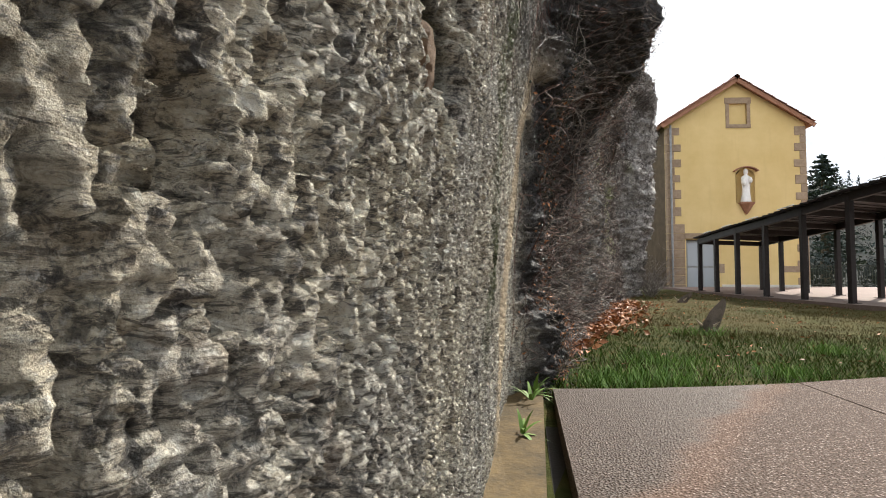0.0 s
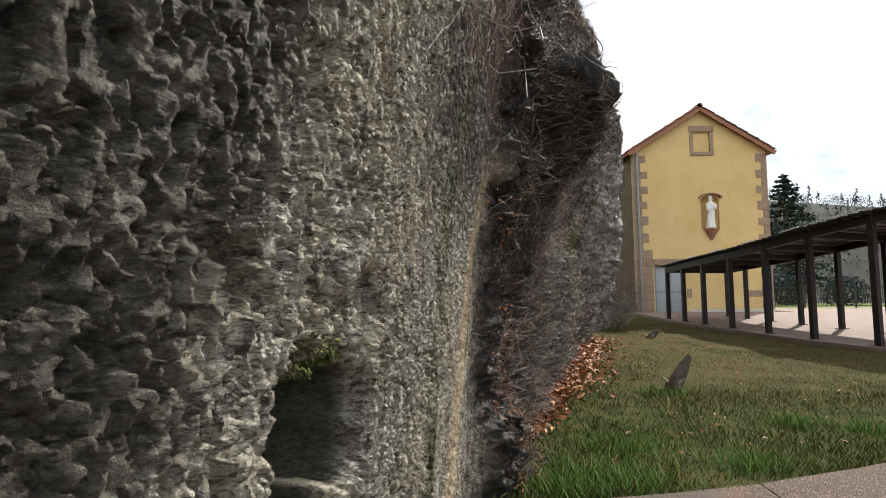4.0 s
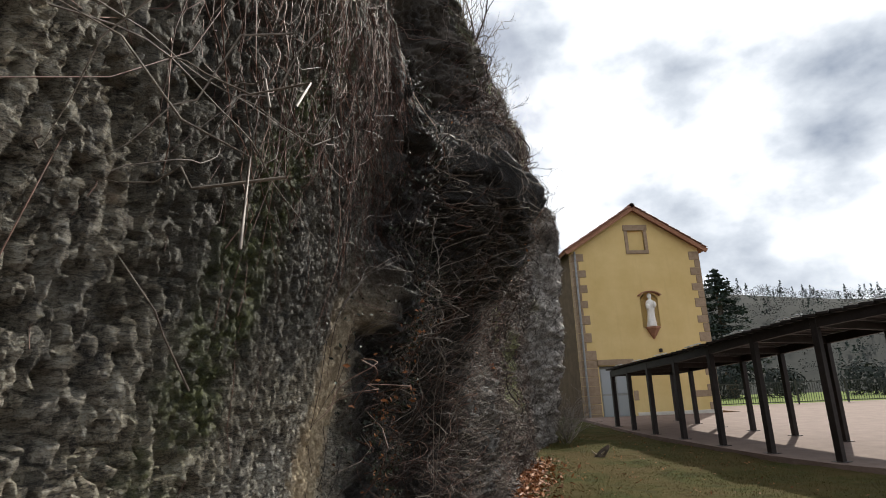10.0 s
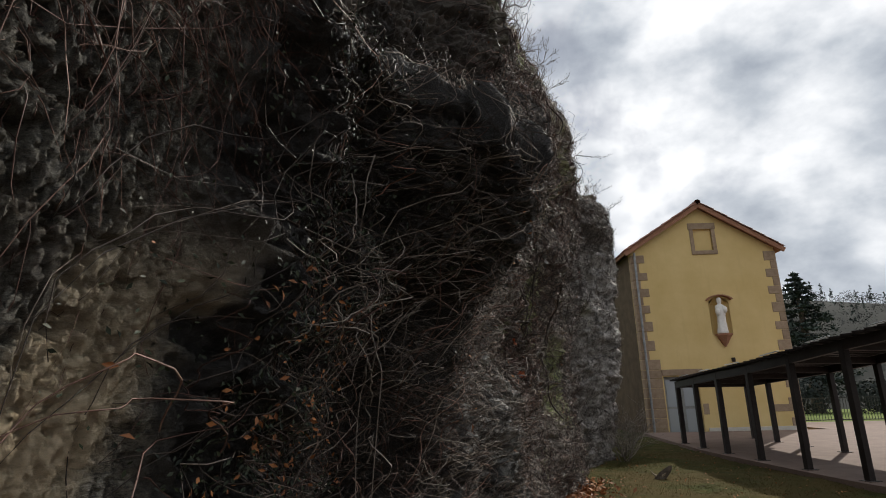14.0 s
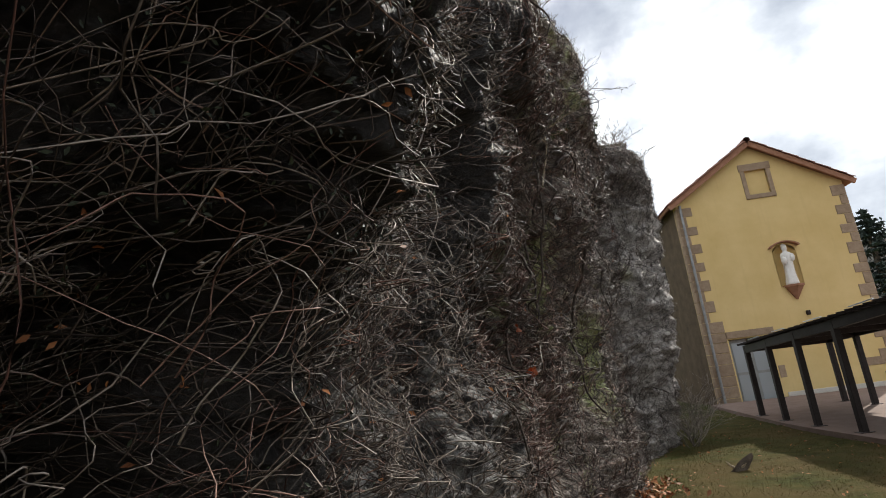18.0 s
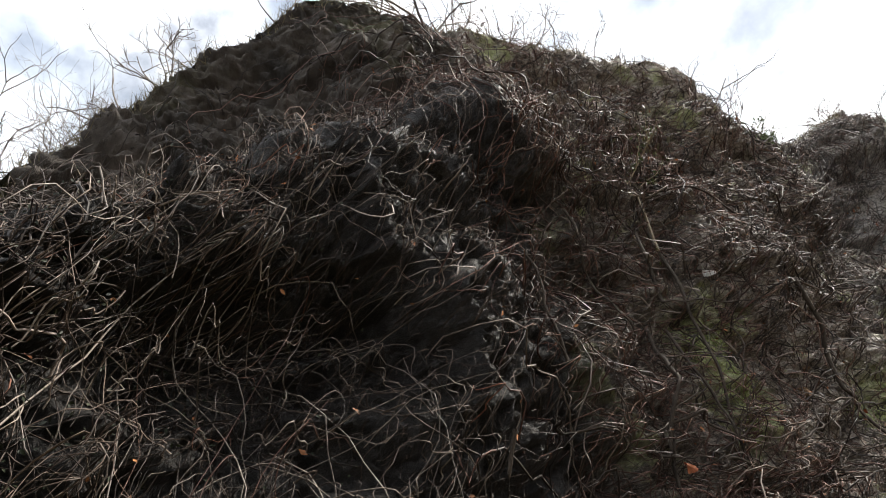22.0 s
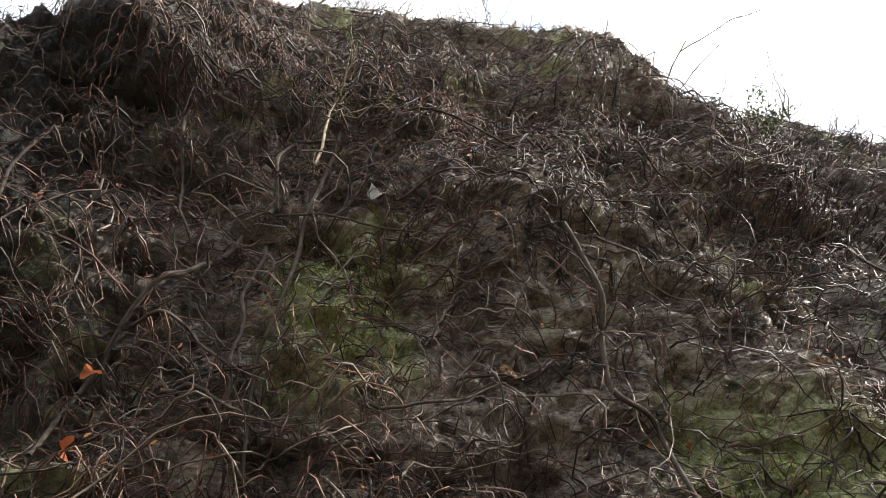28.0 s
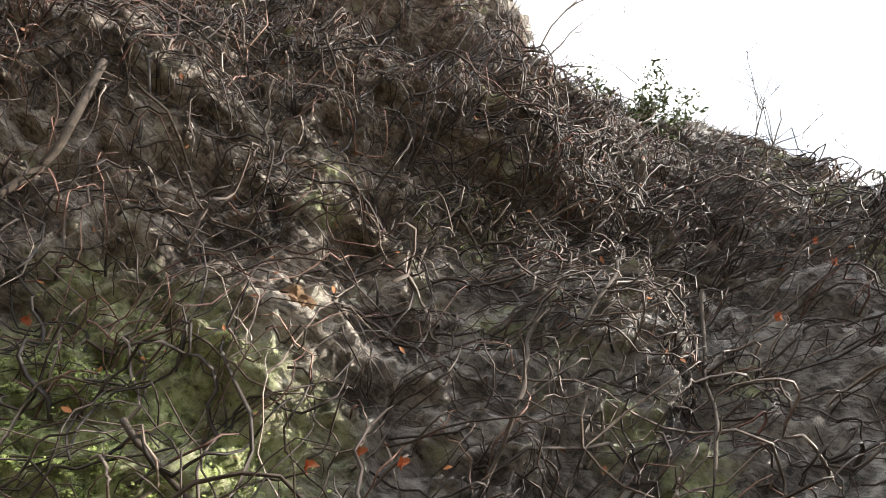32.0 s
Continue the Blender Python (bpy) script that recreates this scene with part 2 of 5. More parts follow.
    m4 = k.math("MULTIPLY", k.grey(k.noise(1.3, 5, 0.65), 0.56, 0.63), k.band(y, 16.4, 24.0, 0.6))
    olive = k.ramp(k.noise(60.0, 4, 0.7), [(0.4, (0.03, 0.04, 0.012)), (0.65, (0.13, 0.145, 0.04))])
    base = k.mix(k.math("MULTIPLY", m1, k.math("ADD", k.math("MULTIPLY", moss_n, 0.75), 0.15)), base, olive)
    ms = k.math("MAXIMUM", m2, k.math("MAXIMUM", m3, k.math("MULTIPLY", m4, 0.8)))
    green = k.ramp(k.noise(24.0, 4, 0.7), [(0.36, (0.10, 0.13, 0.045)), (0.48, (0.38, 0.43, 0.17)), (0.62, (0.58, 0.62, 0.33))])
    base = k.mix(k.math("MULTIPLY", ms, k.math("ADD", k.math("MULTIPLY", moss_n, 0.55), 0.42)), base, green)
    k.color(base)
    dry = k.math("ADD", k.math("MULTIPLY", ribs, 0.4), 0.5)
    slick = k.math("ADD", k.math("MULTIPLY", k.noise(45.0, 6, 0.78), 0.6), 0.24)
    slick = k.math("ADD", slick, k.math("MULTIPLY", ms, 0.5))
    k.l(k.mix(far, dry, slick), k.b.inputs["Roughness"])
    sheen = k.math("ADD", k.math("MULTIPLY", k.band(y, 21.0, 60.0, 1.0), 0.2), 0.35)
    k.l(sheen, k.b.inputs["Specular IOR Level"])
    k.bump(k.math("MULTIPLY", k.noise(24.0, 8, 0.75, (1, 0.5, 3.0), 0.5), far), 0.8, 0.03)
    k.bump(flake, 0.9, 0.016)
    k.bump(chink, 0.8, 0.008)
    k.bump(grain, 0.7, 0.003)
    return k.m


ROCK = make_rock()


# Upper crag rock; the shade of its sunless face is in the colour
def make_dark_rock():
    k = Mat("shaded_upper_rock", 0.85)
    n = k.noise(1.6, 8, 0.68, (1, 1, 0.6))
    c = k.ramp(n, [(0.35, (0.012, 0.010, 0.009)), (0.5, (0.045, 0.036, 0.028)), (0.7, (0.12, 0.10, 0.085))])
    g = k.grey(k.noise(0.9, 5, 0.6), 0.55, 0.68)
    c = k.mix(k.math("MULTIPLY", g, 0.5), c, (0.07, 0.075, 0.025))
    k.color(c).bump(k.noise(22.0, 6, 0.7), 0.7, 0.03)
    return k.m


DARK_ROCK = make_dark_rock()


def make_twig(name, stops):
    k = Mat(name, 0.6, spec=0.35)
    c = k.ramp(k.island(), stops)
    c = k.mix(k.math("MULTIPLY", k.grey(k.noise(45.0, 5), 0.45, 0.65), 0.6), c, (0.03, 0.023, 0.018))
    k.color(c)
    return k.m


TWIG = make_twig("dry_creeper_bark", [(0.0, (0.02, 0.013, 0.010)), (0.5, (0.06, 0.042, 0.033)), (0.8, (0.15, 0.11, 0.085)), (0.94, (0.36, 0.30, 0.25)), (1.0, (0.22, 0.09, 0.055))])
WET_TWIG = make_twig("dark_wet_creeper_bark", [(0.0, (0.012, 0.008, 0.007)), (0.5, (0.035, 0.024, 0.019)), (0.8, (0.11, 0.08, 0.065)), (1.0, (0.34, 0.28, 0.24))])
RED_TWIG = make_twig("reddish_creeper_bark", [(0.0, (0.045, 0.018, 0.013)), (0.6, (0.12, 0.055, 0.04)), (1.0, (0.28, 0.17, 0.13))])
BARE = make_twig("bare_shrub_bark", [(0.0, (0.10, 0.08, 0.068)), (1.0, (0.33, 0.28, 0.235))])
STEM_DARK = make_twig("dark_wet_stem_bark", [(0.0, (0.018, 0.013, 0.010)), (0.6, (0.06, 0.043, 0.034)), (1.0, (0.20, 0.155, 0.125))])
STEM = speckled("old_creeper_stem_bark", (0.018, 0.014, 0.011), (0.095, 0.075, 0.06), 14.0, 0.85, 0.6, 0.01)


def make_leafy(name, dark, light, rough=0.6):
    k = Mat(name, rough, spec=0.3)
    k.color(k.ramp(k.island(), [(0.0, dark), (1.0, light)]))
    return k.m


DEAD_LEAF = make_leafy("dead_leaf_orange_brown", (0.16, 0.06, 0.025), (0.42, 0.17, 0.06))
BRIGHT_LEAF = make_leafy("bright_orange_leaf", (0.22, 0.06, 0.025), (0.36, 0.11, 0.04))
IVY = make_leafy("ivy_leaf", (0.008, 0.012, 0.006), (0.028, 0.036, 0.014))
FERN = make_leafy("fresh_green_leaf", (0.06, 0.13, 0.02), (0.16, 0.26, 0.05))
BROOM = make_leafy("broom_green", (0.045, 0.07, 0.02), (0.12, 0.15, 0.05))


def make_grass(name, dry):
    k = Mat(name, 0.8, spec=0.05)
    c = k.ramp(k.island(), [(0.0, (0.022, 0.05, 0.008)), (0.45, (0.042, 0.085, 0.012)), (0.70, (0.064, 0.09, 0.019)), (1.0, (0.12, 0.092, 0.04))])
    x, y = k.axis(0), k.axis(1)
    d = k.math("ADD", k.band(y, 14.2 + dry, 60, 1.6), k.math("MULTIPLY", k.math("SUBTRACT", k.noise(0.55, 4), 0.5), 1.6))
    c = k.mix(k.math("MULTIPLY", k.grey(d, 0.25, 0.9), 0.8), c, (0.095, 0.068, 0.028))
    k.color(c)
    return k.m


GRASS = make_grass("winter_grass_blades", 0.0)


def make_soil():
    k = Mat("lawn_soil", 0.95, spec=0.05)
    c = k.ramp(k.noise(3.0, 8, 0.7), [(0.3, (0.025, 0.024, 0.010)), (0.5, (0.05, 0.058, 0.018)), (0.65, (0.09, 0.075, 0.028)), (0.8, (0.10, 0.075, 0.033))])
    y = k.axis(1)
    d = k.math("MULTIPLY", k.band(y, 16.0, 32.0, 2.0), k.grey(k.noise(0.6, 5, 0.6), 0.35, 0.6))
    c = k.mix(k.math("MULTIPLY", d, 0.8), c, (0.088, 0.063, 0.027))
    m = k.band(y, 40, 4000, 4)
    c = k.mix(k.math("MULTIPLY", m, 0.8), c, k.ramp(k.noise(0.15, 5), [(0.3, (0.10, 0.15, 0.04)), (0.7, (0.20, 0.24, 0.08))]))
    k.color(c).bump(k.noise(35.0, 5, 0.7), 0.8, 0.03)
    return k.m


SOIL = make_soil()


def make_aggregate(name, warm):
    """Washed concrete full of small pebbles, pinkish; damp where water runs off the rock."""
    k = Mat(name, 0.8, spec=0.15)
    cell = k.voronoi(95.0, out="Color")
    d = k.voronoi(95.0)
    sep = k.n("ShaderNodeSeparateColor")
    k.l(cell, sep.inputs[0])
    peb = k.ramp(sep.outputs[0], [(0.0, (0.04, 0.028, 0.024)), (0.4, (0.13, 0.088, 0.07)), (0.75, (0.25, 0.175, 0.14)), (1.0, (0.50, 0.42, 0.37))])
    c = k.mix(k.grey(d, 0.25, 0.6), peb, (0.10, 0.073, 0.058))
    c = k.mix(k.math("MULTIPLY", k.grey(k.noise(1.2, 6, 0.65), 0.35, 0.7), 0.35), c, (0.11, 0.08, 0.066))
    if warm:
        x, y = k.axis(0), k.axis(1)
        e = k.math("ADD", x, k.math("MULTIPLY", k.math("SUBTRACT", k.noise(0.9, 5), 0.5), 1.0))
        e = k.math("ADD", e, k.math("MULTIPLY", k.math("SUBTRACT", y, 11.0), -0.55))
        damp = k.math("MULTIPLY", k.band(e, -30, -4.75, 0.10), 1.0)
        c = k.mix(k.math("MULTIPLY", damp, 0.5), c, (0.04, 0.031, 0.025))
        rim = k.band(e, -4.8, -4.55, 0.08)
        c = k.mix(k.math("MULTIPLY", rim, 0.10), c, (0.42, 0.22, 0.13))
        r = k.n("ShaderNodeMapRange")
        r.inputs["To Min"].default_value, r.inputs["To Max"].default_value = 0.85, 0.5
        k.l(damp, r.inputs["Value"])
        k.l(r.outputs[0], k.b.inputs["Roughness"])
    k.color(c).bump(d, 1.0, 0.010)
    return k.m


AGGREGATE = make_aggregate("pebble_concrete", True)
TERRACE = speckled("pink_terrace_concrete", (0.155, 0.106, 0.086), (0.23, 0.168, 0.14), 2.5, 0.8, 0.2, 0.005)
WET_KERB = speckled("wet_algae_concrete", (0.03, 0.022, 0.010), (0.15, 0.10, 0.04), 4.0, 0.7, 0.4, 0.01)
DARK_FILL = speckled("near_black_fill", (0.012, 0.011, 0.010), (0.03, 0.026, 0.022), 8.0, 0.6)


def make_render():
    k = Mat("ochre_wall_render", 0.9, spec=0.2)
    n1, n2 = k.noise(0.7, 5, 0.6), k.noise(60.0, 4)
    c = k.ramp(n1, [(0.3, (0.58, 0.42, 0.175)), (0.7, (0.68, 0.51, 0.24))])
    runs = k.grey(k.noise(3.0, 5, 0.6, (1.5, 1, 0.12)), 0.55, 0.75)
    c = k.mix(k.math("MULTIPLY", runs, 0.22), c, (0.44, 0.31, 0.13))
    k.color(c).bump(n2, 0.25, 0.004)
    return k.m


RENDER = make_render()
# Dark brown side-wall render; the wall's shade is in this colour
SHADED_RENDER = speckled("shaded_side_wall_render", (0.06, 0.042, 0.027), (0.13, 0.095, 0.06), 2.2, 0.95, 0.4, 0.01)
STONE = speckled("brown_sandstone", (0.25, 0.175, 0.115), (0.40, 0.30, 0.21), 5.0, 0.9, 0.5, 0.01, each=0.25)
PLINTH = speckled("pale_plinth_render", (0.50, 0.45, 0.40), (0.66, 0.61, 0.55), 2.0, 0.9)
TILE = speckled("terracotta_roof_tile", (0.17, 0.075, 0.052), (0.29, 0.14, 0.10), 4.0, 0.8, 0.4, 0.01, each=0.35)
WHITE_STATUE = speckled("white_painted_stone", (0.66, 0.63, 0.58), (0.82, 0.80, 0.76), 9.0, 0.55, 0.3, 0.006)
CORBEL = speckled("red_brown_corbel_stone", (0.24, 0.11, 0.065), (0.36, 0.19, 0.12), 6.0, 0.85)
STEEL = speckled("dark_bronze_steel", (0.018, 0.014, 0.013), (0.045, 0.036, 0.033), 3.0, 0.5, 0.1, 0.002, 0.3)
TRIM = speckled("bare_metal_edge", (0.42, 0.42, 0.42), (0.62, 0.62, 0.62), 8.0, 0.3, 0.1, 0.002, 0.9)
PIPE = speckled("grey_zinc_pipe", (0.20, 0.20, 0.20), (0.36, 0.36, 0.36), 6.0, 0.5, 0.1, 0.002, 0.6)
WOOD = speckled("weathered_dark_wood", (0.035, 0.028, 0.022), (0.16, 0.125, 0.095), 9.0, 0.9, 0.6, 0.01)
PALE_WOOD = speckled("split_pale_wood", (0.30, 0.24, 0.17), (0.46, 0.38, 0.28), 9.0, 0.85, 0.5, 0.01)
DOOR_FRAME = speckled("grey_door_paint", (0.20, 0.20, 0.19), (0.30, 0.30, 0.29), 6.0, 0.6)
FENCE = speckled("dark_green_fence_paint", (0.03, 0.035, 0.03), (0.06, 0.065, 0.055), 5.0, 0.5, 0.1, 0.002, 0.3)
# Hill and wood colours lean blue-grey, with a little distance haze mixed in
FOREST = make_leafy("far_wood_crowns", (0.02, 0.027, 0.025), (0.036, 0.042, 0.037), 0.9)
CONIFER = make_leafy("conifer_needles", (0.026, 0.038, 0.034), (0.045, 0.06, 0.05), 0.9)
BARE_WOOD = make_leafy("far_bare_crowns", (0.026, 0.026, 0.025), (0.042, 0.04, 0.037), 0.9)
HILL = speckled("hill_undergrowth", (0.02, 0.023, 0.021), (0.036, 0.037, 0.033), 0.08, 1.0, 0.2, 0.2)
PALE_ROCK = speckled("pale_loose_stone", (0.30, 0.28, 0.25), (0.48, 0.46, 0.43), 8.0, 0.85, 0.6, 0.01)
ORANGE_ROCK = speckled("orange_weathered_stone", (0.10, 0.06, 0.035), (0.32, 0.20, 0.115), 22.0, 0.9, 0.9, 0.008)

GLASS = Mat("window_glass", 0.08, spec=0.6)
GLASS.color((0.32, 0.34, 0.35))
GLASS = GLASS.m


# ---- builders ----
def mesh_of(name, verts, faces, mat, smooth=False):
    me = bpy.data.meshes.new(name)
    me.from_pydata([tuple(v) for v in verts], [], [tuple(f) for f in faces])
    me.materials.append(mat)
    if smooth:
        me.shade_smooth()
    return me


def quick_mesh(name, verts, quads, mat, smooth=False):
    """A large mesh from arrays of corners and of faces that all have the same number of corners."""
    me = bpy.data.meshes.new(name)
    verts, quads = np.asarray(verts, np.float32), np.asarray(quads, np.int32)
    me.vertices.add(len(verts))
    me.vertices.foreach_set("co", verts.ravel())
    k = quads.shape[1]
    me.loops.add(quads.size)
    me.loops.foreach_set("vertex_index", quads.ravel())
    me.polygons.add(len(quads))
    me.polygons.foreach_set("loop_start", np.arange(len(quads), dtype=np.int32) * k)
    me.update(calc_edges=True)
    me.materials.append(mat)
    if smooth:
        me.polygons.foreach_set("use_smooth", np.ones(len(quads), bool))
    return me


def under(ob, parent):
    ob.parent = parent
    return ob


def part(name, bm, material, parent, label=""):
    me = bpy.data.meshes.new(name)
    bm.to_mesh(me)
    bm.free()
    me.materials.append(material)
    return tagged(under(new(name, me), parent), label)


def box(bm, lo, hi, m=None, bevel=0.0):
    """Adds a box between two corners."""
    c = [(a + b) / 2 for a, b in zip(lo, hi)]
    mat = Matrix.Translation(c) @ Matrix.Diagonal((*[b - a for a, b in zip(lo, hi)], 1))
    made = bmesh.ops.create_cube(bm, size=1.0, matrix=(m @ mat) if m else mat)
    if bevel:
        edges = list({e for v in made["verts"] for e in v.link_edges})
        bmesh.ops.bevel(bm, geom=edges, offset=bevel, segments=1, affect="EDGES")
    return bm


def boxed(lo, hi, bevel=0.0):
    return box(bmesh.new(), lo, hi, None, bevel)


def thing(name, at, label, category, group="", rz=0.0):
    e = new(name)
    e.matrix_world = pose(*at, 0, 0, rz)
    return tagged(e, label, category, group)


def tube(points, radii, sides=5, closed=True):
    """Rings along points: vertices and quads of one tapering tube."""
    pts = np.asarray(points, float)
    n = len(pts)
    tan = np.gradient(pts, axis=0)
    tan /= np.linalg.norm(tan, axis=1, keepdims=True) + 1e-9
    ref = np.where(np.abs(tan[:, 2:3]) < 0.9, [[0, 0, 1.0]], [[1.0, 0, 0]])
    a = np.cross(tan, ref)
    a /= np.linalg.norm(a, axis=1, keepdims=True) + 1e-9
    b = np.cross(tan, a)
    ang = np.arange(sides) / sides * 2 * np.pi
    r = np.asarray(radii, float)[:, None, None]
    v = pts[:, None] + r * (np.cos(ang)[None, :, None] * a[:, None] + np.sin(ang)[None, :, None] * b[:, None])
    q = []
    for i in range(n - 1):
        for j in range(sides):
            k = (j + 1) % sides
            q.append((i * sides + j, i * sides + k, (i + 1) * sides + k, (i + 1) * sides + j))
    return v.reshape(-1, 3), q


def tubes(lines, radii, sides=3):
    """Many tubes at once. lines: n x k x 3, radii: n x k. Returns vertices and quads."""
    n, k, _ = lines.shape
    tan = np.gradient(lines, axis=1)
    tan /= np.linalg.norm(tan, axis=2, keepdims=True) + 1e-9
    ref = np.where(np.abs(tan[..., 2:3]) < 0.9, np.array([0, 0, 1.0]), np.array([1.0, 0, 0]))
    a = np.cross(tan, ref)
    a /= np.linalg.norm(a, axis=2, keepdims=True) + 1e-9
    b = np.cross(tan, a)
    ang = np.arange(sides) / sides * 2 * np.pi
    v = lines[:, :, None] + radii[:, :, None, None] * (np.cos(ang)[:, None] * a[:, :, None] + np.sin(ang)[:, None] * b[:, :, None])
    i, j = np.meshgrid(np.arange(k - 1), np.arange(sides), indexing="ij")
    j2 = (j + 1) % sides
    one = np.stack([i * sides + j, i * sides + j2, (i + 1) * sides + j2, (i + 1) * sides + j], -1).reshape(-1, 4)
    quads = (np.arange(n)[:, None, None] * (k * sides) + one[None]).reshape(-1, 4)
    return v.reshape(-1, 3), quads


def hash01(ix, iy, seed):
    h = (ix.astype(np.int64) * 374761393 + iy.astype(np.int64) * 668265263 + seed * 974634777) & 0xFFFFFFFF
    h = ((h ^ (h >> 13)) * 1274126177) & 0xFFFFFFFF
    h = ((h ^ (h >> 16)) * 2246822519) & 0xFFFFFFFF
    return ((h ^ (h >> 15)) & 0xFFFFFF) / float(0xFFFFFF)


def vnoise(x, y, seed=0):
    """Smooth value noise in two dimensions, -1 to 1."""
    ix, iy = np.floor(x), np.floor(y)
    fx, fy = x - ix, y - iy
    fx, fy = fx * fx * (3 - 2 * fx), fy * fy * (3 - 2 * fy)
    h = lambda a, b: hash01(ix + a, iy + b, seed)
    top = h(0, 0) * (1 - fx) + h(1, 0) * fx
    bot = h(0, 1) * (1 - fx) + h(1, 1) * fx
    return (top * (1 - fy) + bot * fy) * 2 - 1


def fbm(x, y, seed=0, octaves=4, gain=0.5):
    out, amp = 0.0, 1.0
    for o in range(octaves):
        out = out + amp * vnoise(x * 2**o + 13.7 * o, y * 2**o + 7.3 * o, seed + o)
        amp *= gain
    return out


def ground_z(x, y):
    """Height of the ground: level by the path, rising slowly towards the house."""
    return np.clip(0.025 * (np.asarray(y, float) - 12.0), -0.06, 0.56)


# ---- the cliff ----
# Stations along the foot of the cliff; at each: foot, belly, lip of the ledge, back of the ledge and brow.
ST_Y = [-5, 4, 8.5, 10, 10.65, 10.85, 11.6, 12.2, 12.7, 13.2, 14.1, 15, 15.6, 16.2, 16.7, 17.6, 18.4, 19.2, 20.4, 20.85, 21.5, 22.05, 22.6, 23.1, 24, 25, 25.8, 27.2, 29.5, 34]
FOOT_X = [-6.52, -6.5, -6.46, -6.43, -6.4, -6.36, -6.2, -6.05, -5.9, -5.85, -5.75, -5.5, -5.35, -5.2, -5.1, -4.95, -4.8, -4.55, -4.3, -4.22, -4.15, -4.05, -3.98, -3.9, -3.65, -3.1, -2.85, -2.8, -5.1, -9.5]
BELLY_X = [-6.46, -6.45, -6.4, -6.34, -6.3, -6.28, -6.1, -6, -5.9, -5.78, -5.68, -5.52, -5.5, -5.4, -5.35, -5.36, -5.15, -4.95, -4.55, -4.5, -4.42, -4.35, -4.25, -4.05, -3.65, -2.75, -2.35, -2.2, -4.8, -9]
LIP_X = [-6.34, -6.32, -6.27, -6.12, -6, -5.92, -5.57, -5.29, -5.02, -5.09, -5.25, -5.12, -4.98, -4.88, -4.85, -4.6, -4.42, -4.3, -4.15, -4.12, -4.12, -4.05, -3.95, -3.8, -3.5, -2.6, -2.15, -2, -4.6, -9]
LIP_Z = [3.3, 3.3, 3.3, 3.3, 3.33, 3.33, 3.3, 3.32, 3.31, 3.68, 4.46, 4.85, 5.2, 5.4, 5.1, 4.8, 4.7, 4.6, 4.4, 4.4, 4.4, 4.6, 4.8, 5.1, 5.5, 5.8, 6, 6, 5.5, 5]
BACK_X = [-6.24, -6.22, -6.2, -6.1, -5.98, -6.3, -6.9, -7.1, -7.2, -6.9, -6.6, -6.1, -5.55, -5.15, -4.95, -4.65, -4.4, -4.2, -3.95, -3.95, -4, -3.95, -3.85, -3.65, -3.62, -2.65, -2.15, -2.05, -4.9, -9.4]
BACK_Y = [-5, 4, 8.5, 10, 10.65, 10.8, 11.4, 12, 12.6, 13.3, 14.4, 15.05, 15.6, 16.2, 16.7, 17.6, 18.4, 19.2, 20.4, 20.85, 21.5, 22.05, 22.6, 23.1, 24, 25, 25.8, 27.2, 29.5, 34]
BACK_Z = [3.9, 3.9, 3.9, 3.9, 3.95, 3.95, 4.1, 4.3, 4.5, 4.8, 5.2, 5.6, 5.9, 6, 6, 5.95, 5.9, 5.8, 5.7, 5.4, 5.4, 5.6, 5.9, 6.2, 6.4, 6.7, 6.9, 6.9, 5.9, 5.4]
BROW_X = [-6.3, -6.26, -6.22, -6.15, -6.02, -6.7, -7.2, -7.4, -7.5, -7, -6.86, -6.26, -5.65, -5.25, -5.09, -4.76, -4.48, -4.22, -3.85, -3.87, -3.9, -3.88, -3.8, -3.72, -4.05, -3.1, -2.4, -2.3, -5.4, -9.8]
BROW_Z = [9.5, 9.5, 9.5, 9.4, 9.2, 5, 5.1, 5.2, 5.3, 5.5, 7.15, 7.62, 8.04, 8.02, 7.62, 7.5, 7.43, 7.32, 7.28, 6.42, 6.3, 6.65, 7.4, 7.4, 7.1, 7.3, 7.8, 7.8, 6.4, 5.8]


def cliff_rows(s):
    """Bare profile of the cliff at the stations s: seven rows of points, foot to far plateau."""
    f = lambda ys: np.interp(s, ST_Y, ys)
    # rounded interpolation, so that the stations do not show as creases
    soft = lambda ys: (f(ys) * 2 + np.interp(s - 0.12, ST_Y, ys) + np.interp(s + 0.12, ST_Y, ys)) / 4
    one = np.ones_like(s)
    lz, by = soft(LIP_Z), soft(BACK_Y)
    rows = [(soft(FOOT_X), s, -0.5 * one), (soft(FOOT_X) * 0.6 + soft(BELLY_X) * 0.4, s, 0.15 * lz), (soft(BELLY_X), s, 0.5 * lz),
            (soft(LIP_X), s, lz), (soft(BACK_X), by, soft(BACK_Z)), (soft(BROW_X), by, soft(BROW_Z)),
            (soft(BROW_X) - 2.0, by, soft(BROW_Z) + 0.25), (soft(BROW_X) - 26.0, by, soft(BROW_Z) + 5.0)]
    return np.stack([np.stack(r, -1) for r in rows], 0)


def cliff_bare(s, v):
    """Points of the bare profile at stations s and heights v (0 foot, 3 lip, 4 back of the ledge, 5 brow)."""
    rows = cliff_rows(s)
    v = np.clip(v, 0, 6.999)
    i = np.floor(v).astype(int)
    w = (v - i)[..., None]
    n = np.arange(len(s))
    return rows[i, n] * (1 - w) + rows[i + 1, n] * w


